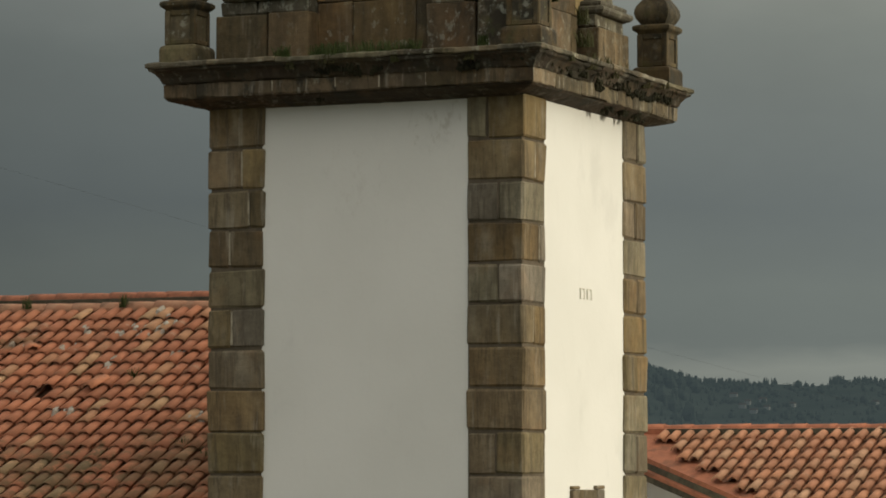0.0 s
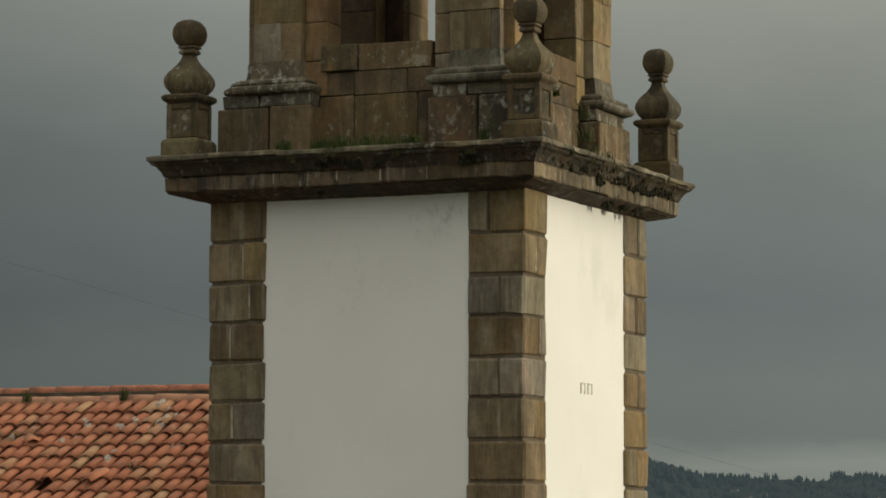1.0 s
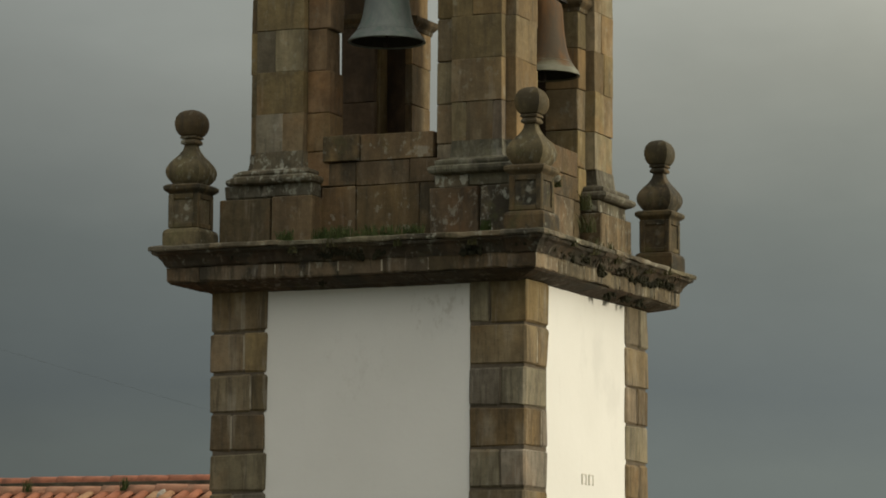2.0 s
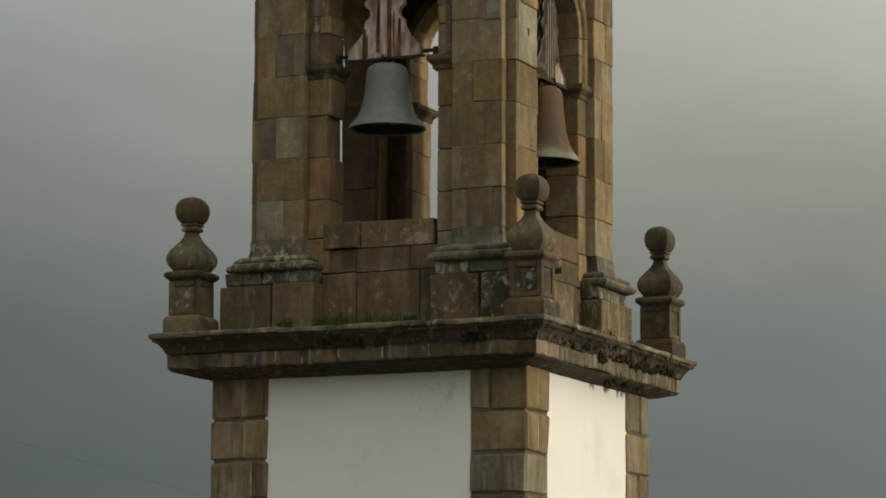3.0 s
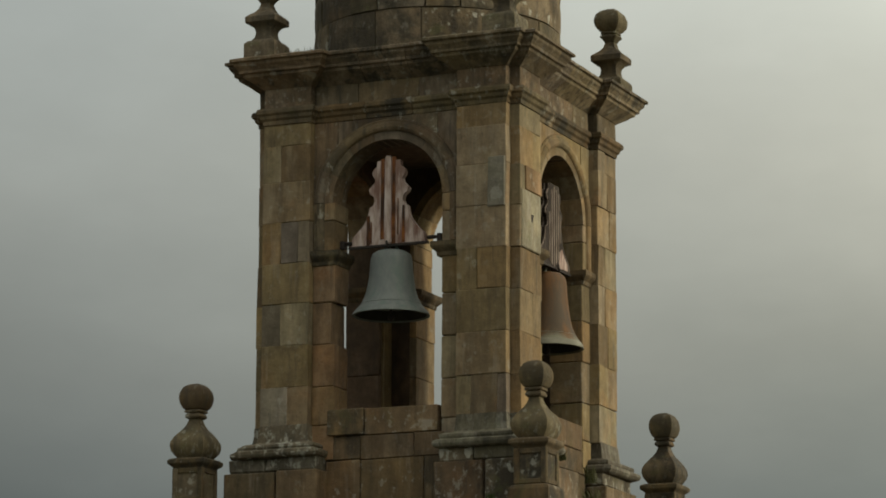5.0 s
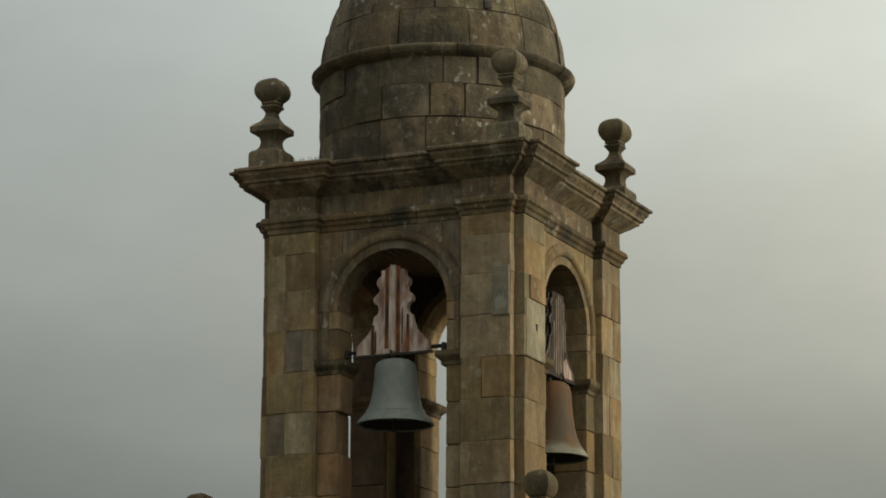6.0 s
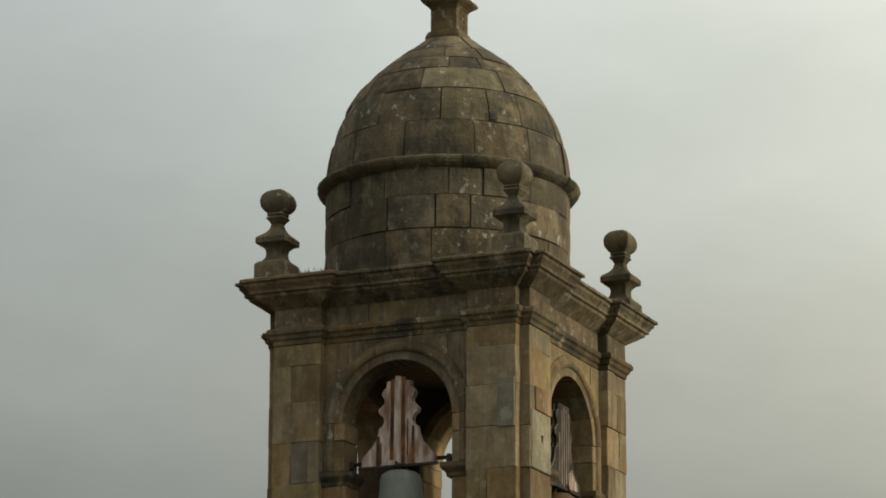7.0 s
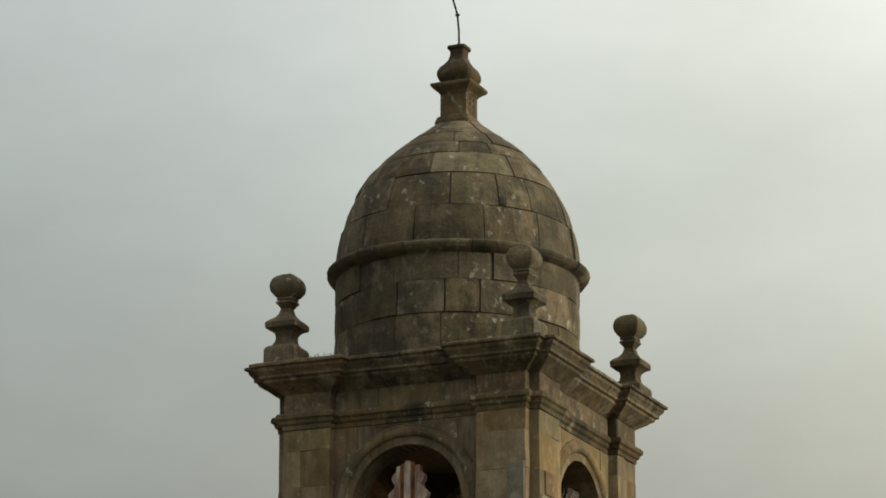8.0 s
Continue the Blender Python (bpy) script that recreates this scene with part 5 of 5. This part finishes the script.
def tiled_slope(parent, origin, slope, cols, rows, near, pitch, gauge, material, keep, seed, loose=1.0, arch=0.56, cover=(0.34, 0.47)):
    """Cover tiles on a slope that falls towards -y. origin: a point of the ridge; cols: range of columns along x;
    near: a test (col, row) for the tiles that are objects of their own; keep: a test (x, y) for where the roof goes on."""
    r = random.Random(seed)
    variants = [barrel(gauge * 1.22, pitch * cover[0], pitch * cover[1], arch, 8, 0.022, 0.003) for _ in range(4)]
    for v in variants:
        v.materials.append(material)
    rest_v, rest_f = [], []
    ch_v, ch_f = [], []
    base = pose(*origin) @ Matrix.Rotation(slope, 4, "X")
    for c in cols:
        wander = r.uniform(-0.012, 0.012) * loose
        for k in rows:
            lx, ly = c * pitch + wander + r.uniform(-0.012, 0.012) * loose, -k * gauge + r.uniform(-0.025, 0.025) * loose
            p = base @ Vector((lx, ly, 0))
            if not keep(p.x, p.y):
                continue
            slip = r.random() * (0.6 + 0.4 * loose)
            if loose >= 0.8 and slip < 0.003:
                continue
            twist = r.gauss(0, 10) if slip > 0.96 else r.gauss(0, 2.0 * loose)
            m = base @ Matrix.Translation((lx, ly, 0.030 + (0.03 if slip > 0.955 else 0) + r.uniform(-0.004, 0.008))) @ Euler((radians(-3.6 + r.uniform(-0.9, 0.9)), radians(r.uniform(-4, 4)), radians(twist))).to_matrix().to_4x4()
            if near(c, k):
                ob = new("roof_tile", r.choice(variants))
                ob.parent = parent
                ob.matrix_parent_inverse = Matrix.Translation(-parent.matrix_basis.translation)
                ob.matrix_basis = m
            else:
                src = r.choice(variants)
                n0 = len(rest_v)
                rest_v += [m @ v.co for v in src.vertices]
                rest_f += [[n0 + i for i in f.vertices] for f in src.polygons]
            # the channel beside it
            n0 = len(ch_v)
            for y in (0.0, -gauge * 1.15):
                for i in range(6):
                    a = math.pi + math.pi * i / 5
                    drop = 0.0 if y == 0 else 0.022
                    ch_v.append(base @ Vector((lx + pitch / 2 + 0.085 * math.cos(a), ly + y, 0.052 + 0.045 * math.sin(a) + drop)))
            ch_f += [[n0 + i, n0 + i + 1, n0 + 7 + i, n0 + 6 + i] for i in range(5)]
    if rest_v:
        me = bpy.data.meshes.new("more_tiles")
        me.from_pydata(rest_v, [], rest_f)
        me.polygons.foreach_set("use_smooth", [True] * len(me.polygons))
        tagged(part("more_tiles", me, material, parent), kind="stuff")
    me = bpy.data.meshes.new("channel_tiles")
    me.from_pydata(ch_v, [], ch_f)
    tagged(part("channel_tiles", me, CHANNEL, parent), kind="stuff")


# church roof beside and behind the tower
RY, RZ, RS = 5.1, 10.13, radians(27)
nave = tagged(empty("church_nave", (-8, 3, 0)), "old church with a weathered orange barrel-tile roof", "church")
NX0, NX1 = -15.0, -1.86
_fall = math.tan(RS)
_yf = -3.2
part("nave_wall", prism([(_yf + 0.3, -0.2), (2 * RY - _yf - 0.3, -0.2), (2 * RY - _yf - 0.3, RZ - (RY - _yf - 0.3) * _fall - 0.12), (RY, RZ - 0.15), (_yf + 0.3, RZ - (RY - _yf - 0.3) * _fall - 0.12)], lambda u, d, z: (d, u, z), NX0 + 0.3, NX1 - 0.01), PLASTER, nave)
nave_roof = part("roof", prism([(_yf, RZ - (RY - _yf) * _fall - 0.10), (RY, RZ - 0.10), (2 * RY - _yf, RZ - (RY - _yf) * _fall - 0.10), (2 * RY - _yf, RZ - (RY - _yf) * _fall - 0.03), (RY, RZ - 0.03), (_yf, RZ - (RY - _yf) * _fall - 0.03)], lambda u, d, z: (d, u, z), NX0, NX1), CHANNEL, nave)
tiled_slope(nave_roof, (-1.95, RY - 0.31, RZ - 0.162), RS, range(-65, 1), range(0, 27), lambda c, k: -33 + k * 0.88 <= c <= -15 + k * 0.75, 0.203, 0.333, TILE,
            lambda x, y: x < NX1 - 0.1 or y > 2.0, 21, 0.8, 0.56, (0.36, 0.49))
_rt = [barrel(0.46, 0.105, 0.12, 0.9, 10, 0.016, 0.002) for _ in range(2)]
for _me, _mat in zip(_rt, (MORTAR_RED, MORTAR_TAN)):
    _me.materials.append(_mat)
for _i in range(32):   # ridge tiles, end to end, over a bedding course
    for _dy, _dz in ((0.0, 0.0), (-0.26, -0.135)):
        _o = new("ridge_tile", _rt[1 if _dy else 0])
        _o.parent = nave_roof
        _o.matrix_basis = pose(-1.9 - _i * 0.41, RY + _dy + rnd.uniform(-0.01, 0.01), RZ + 0.01 + _dz + rnd.uniform(-0.008, 0.008), 0, rnd.uniform(-1, 1), -90 + rnd.uniform(-1.2, 1.2)) @ pose(0, 0, 0, 0, 0 if not _dy else 20, 0)
_stray = barrel(0.40, 0.075, 0.098, 0.6, 8, 0.02, 0.004)   # tiles that have slipped out of their rows
_stray.materials.append(TILE)
for _x, _y, _up, _turn in ((-5.66, 2.80, 0.105, -12), (-7.4, 3.85, 0.05, 38)):
    _o = new("roof_tile", _stray)
    _o.parent = nave_roof
    _o.matrix_basis = pose(_x, _y, RZ - (RY - _y) * _fall + _up) @ Matrix.Rotation(RS, 4, "X") @ pose(0, 0, 0, -7, 4, _turn)
for _x in (-7.96, -6.5):   # two larger ones along the ridge
    tuft("roof_weed", [(_x, 4.74, RZ - 0.10, 0.07)], 60, 0.18, GRASS, "green weed rooted beside the roof ridge", 0.6, int(-_x * 10), "")
for _x, _y in ((-5.3, 2.9), (-3.75, 1.2), (-3.3, 0.95)):   # weeds among the tiles
    tuft("roof_weed", [(_x, _y, RZ - (RY - _y) * _fall + 0.03, 0.10)], 30, 0.16, GRASS, "green weed growing between the roof tiles", 0.6, int(-_x * 10), "")



def mortar_lumps(spots, seed):
    """Broken bedding mortar and tile shards lying in the channels."""
    r = random.Random(seed)
    verts, faces = [], []
    for x, y, count, reach in spots:
        for _ in range(count):
            u, v = x + r.gauss(0, reach), y + r.gauss(0, reach * 1.4)
            z = RZ - (RY - v) * _fall + 0.085
            a, s = r.uniform(0, math.pi), r.uniform(0.025, 0.075)
            n0 = len(verts)
            for k in (0, 1):
                for i in range(6):
                    b = a + math.pi * i / 3
                    q = s * r.uniform(0.6, 1.2) * (1 - 0.45 * k)
                    verts.append((u + q * 0.7 * math.cos(b), v + q * 1.3 * math.sin(b), z + q * 1.3 * math.sin(b) * _fall - 0.03 + k * s * 0.9))
            faces += [[n0 + i, n0 + (i + 1) % 6, n0 + 6 + (i + 1) % 6, n0 + 6 + i] for i in range(6)] + [[n0 + 6 + i for i in range(6)]]
    me = bpy.data.meshes.new("lumps")
    me.from_pydata(verts, [], faces)
    tagged(part("broken_mortar", me, LUMP, nave_roof), kind="stuff")


mortar_lumps(((-5.72, 4.10, 10, 0.10), (-5.84, 3.21, 7, 0.07), (-5.78, 2.07, 6, 0.06), (-6.72, 3.68, 4, 0.05), (-6.68, 4.18, 4, 0.06), (-6.01, 4.04, 7, 0.12), (-5.9, 4.65, 4, 0.06),
              (-3.83, 1.91, 6, 0.08), (-7.49, 3.85, 4, 0.10), (-5.1, 3.41, 4, 0.12)), 8)

# lower roof beyond
QY, QZ, QS = 11.05, 8.43, radians(22)
annex = tagged(empty("side_building", (4, 9, 0)), "low white building with an orange barrel-tile roof", "building")
EA, EB = Vector((-1.628, 10.38)), Vector((2.671, -1.972)).normalized()   # raking edge in plan


def roof_z(y):
    return QZ - (QY - y) * math.tan(QS)


def along(d, side=0.0):
    p = EA + EB * d + Vector((-EB.y, EB.x)) * side
    return p.x, p.y


_far = 7.7
_c = [(EA.x - 0.6, QY), (13.0, QY), (13.0, along(_far)[1]), along(_far), along(0)]
annex_roof = part("roof", mesh_of("annex_roof", [(x, y, roof_z(y) - 0.03) for x, y in _c] + [(x, y, roof_z(y) - 0.11) for x, y in _c], [[0, 1, 2, 3, 4], [5, 6, 7, 8, 9]] + [[i, (i + 1) % 5, 5 + (i + 1) % 5, 5 + i] for i in range(5)]), CHANNEL, annex)
_p = [along(0.12, 0.3), along(_far, 0.3), (12.7, along(_far, 0.3)[1]), (12.7, QY - 0.1), (EA.x - 0.3, QY - 0.1)]
part("annex_wall", mesh_of("annex_wall", [(x, y, -0.2) for x, y in _p] + [(x, y, roof_z(y) - 0.13) for x, y in _p], [[0, 1, 2, 3, 4], [5, 6, 7, 8, 9]] + [[i, (i + 1) % 5, 5 + (i + 1) % 5, 5 + i] for i in range(5)]), PLASTER, annex, "white plastered wall under the eaves")
# mortared verge, widest at the top
_q = [along(-0.1, 0.0), along(_far, 0.0), along(_far, 0.11), along(2.8, 0.18), (0.76, 8.93), (-0.49, 10.20), (-1.30, 10.99), (EA.x - 0.5, 11.0)]
_n = len(_q)
part("verge", mesh_of("verge", [(x, y, roof_z(y) - 0.02) for x, y in _q] + [(x, y, roof_z(y) + 0.045) for x, y in _q], [list(range(_n)), list(range(_n, 2 * _n))] + [[i, (i + 1) % _n, _n + (i + 1) % _n, _n + i] for i in range(_n)]), MORTAR_RED, annex, "red mortared verge")


def strip(name, s0, s1, dz0, dz1, material, label=""):
    q = [along(-0.2, s0), along(_far, s0), along(_far, s1), along(-0.2, s1)]
    return part(name, mesh_of(name, [(x, y, roof_z(y) + dz0) for x, y in q] + [(x, y, roof_z(y) + dz1) for x, y in q], [[0, 1, 2, 3], [4, 5, 6, 7]] + [[i, (i + 1) % 4, 4 + (i + 1) % 4, 4 + i] for i in range(4)]), material, annex, label)


# dark strip painted in as the shade under the verge
strip("verge_shadow_gap", -0.004, 0.1, -0.108, -0.024, MOSS_AND_SHADE)
strip("verge_tile_edge", -0.05, 0.15, -0.165, -0.112, MORTAR_RED)
strip("eave_board", -0.03, 0.25, -0.265, -0.169, MOSS_AND_SHADE, "mossy weathered eave board")


def annex_keep(x, y):
    foot = y - 0.33   # where the lower end of the tile comes to lie
    return foot - 10.91 + 1.218 * (x + 1.49) > 0 and foot - 10.04 + 0.918 * (x + 0.67) > -0.12


tiled_slope(annex_roof, (-1.6, QY - 0.09, QZ - 0.005), QS, range(-2, 74), range(0, 17), lambda c, k: c <= 24 and k <= 10, 0.193, 0.363, TILE_B, annex_keep, 33, 0.6, 0.82, (0.31, 0.41))
_rt2 = [barrel(0.46, 0.085, 0.10, 0.75, 10, 0.016, 0.002) for _ in range(2)]
for _me in _rt2:
    _me.materials.append(MORTAR_RED)
for _i in range(34):
    _o = new("ridge_tile", _rt2[_i % 2])
    _o.parent = annex_roof
    _o.matrix_basis = pose(-1.75 + _i * 0.42, QY + 0.02, QZ + 0.048 + rnd.uniform(-0.006, 0.006), 0, 0, 90 + rnd.uniform(-1.2, 1.2))

part("ridge_bed", block(-2.2, 12.9, QY - 0.16, QY + 0.10, QZ - 0.16, QZ + 0.07, 0.02, 0.0), MORTAR_RED, annex_roof)
part("ridge_bed", block(NX0 + 0.05, NX1 - 0.02, RY - 0.11, RY + 0.11, RZ - 0.12, RZ + 0.05, 0.02, 0.0), CHANNEL, nave_roof)
part("ridge_bed", block(NX0 + 0.05, NX1 - 0.02, RY - 0.36, RY - 0.12, RZ - 0.22, RZ - 0.07, 0.03, 0.0), MORTAR_TAN, nave_roof)

# dark strip added as the shade under the ridge tiles
part("ridge_joint", block(NX0 + 0.05, NX1 - 0.02, RY - 0.165, RY - 0.135, RZ - 0.07, RZ + 0.03, 0.004, 0.0), MOSS_AND_SHADE, nave_roof)

# the same painted shade under the annex ridge
part("ridge_joint", block(-1.2, 12.9, QY - 0.20, QY - 0.165, QZ - 0.12, QZ + 0.055, 0.004, 0.0), MOSS_AND_SHADE, annex_roof)

# a slack cable passing behind the tower
tagged(part("overhead_cable", tube([(-36, 40, 17.35), (-29.805, 40, 15.582), (-23.745, 40, 13.868), (-17.737, 40, 12.26), (-12.152, 40, 10.721), (-6, 40, 9.1), (8, 40, 5.4), (34, 40, -2.0)], 0.0017, 6), IRON_AND_HOLES), "thin dark overhead cable against the cloud", "cable")
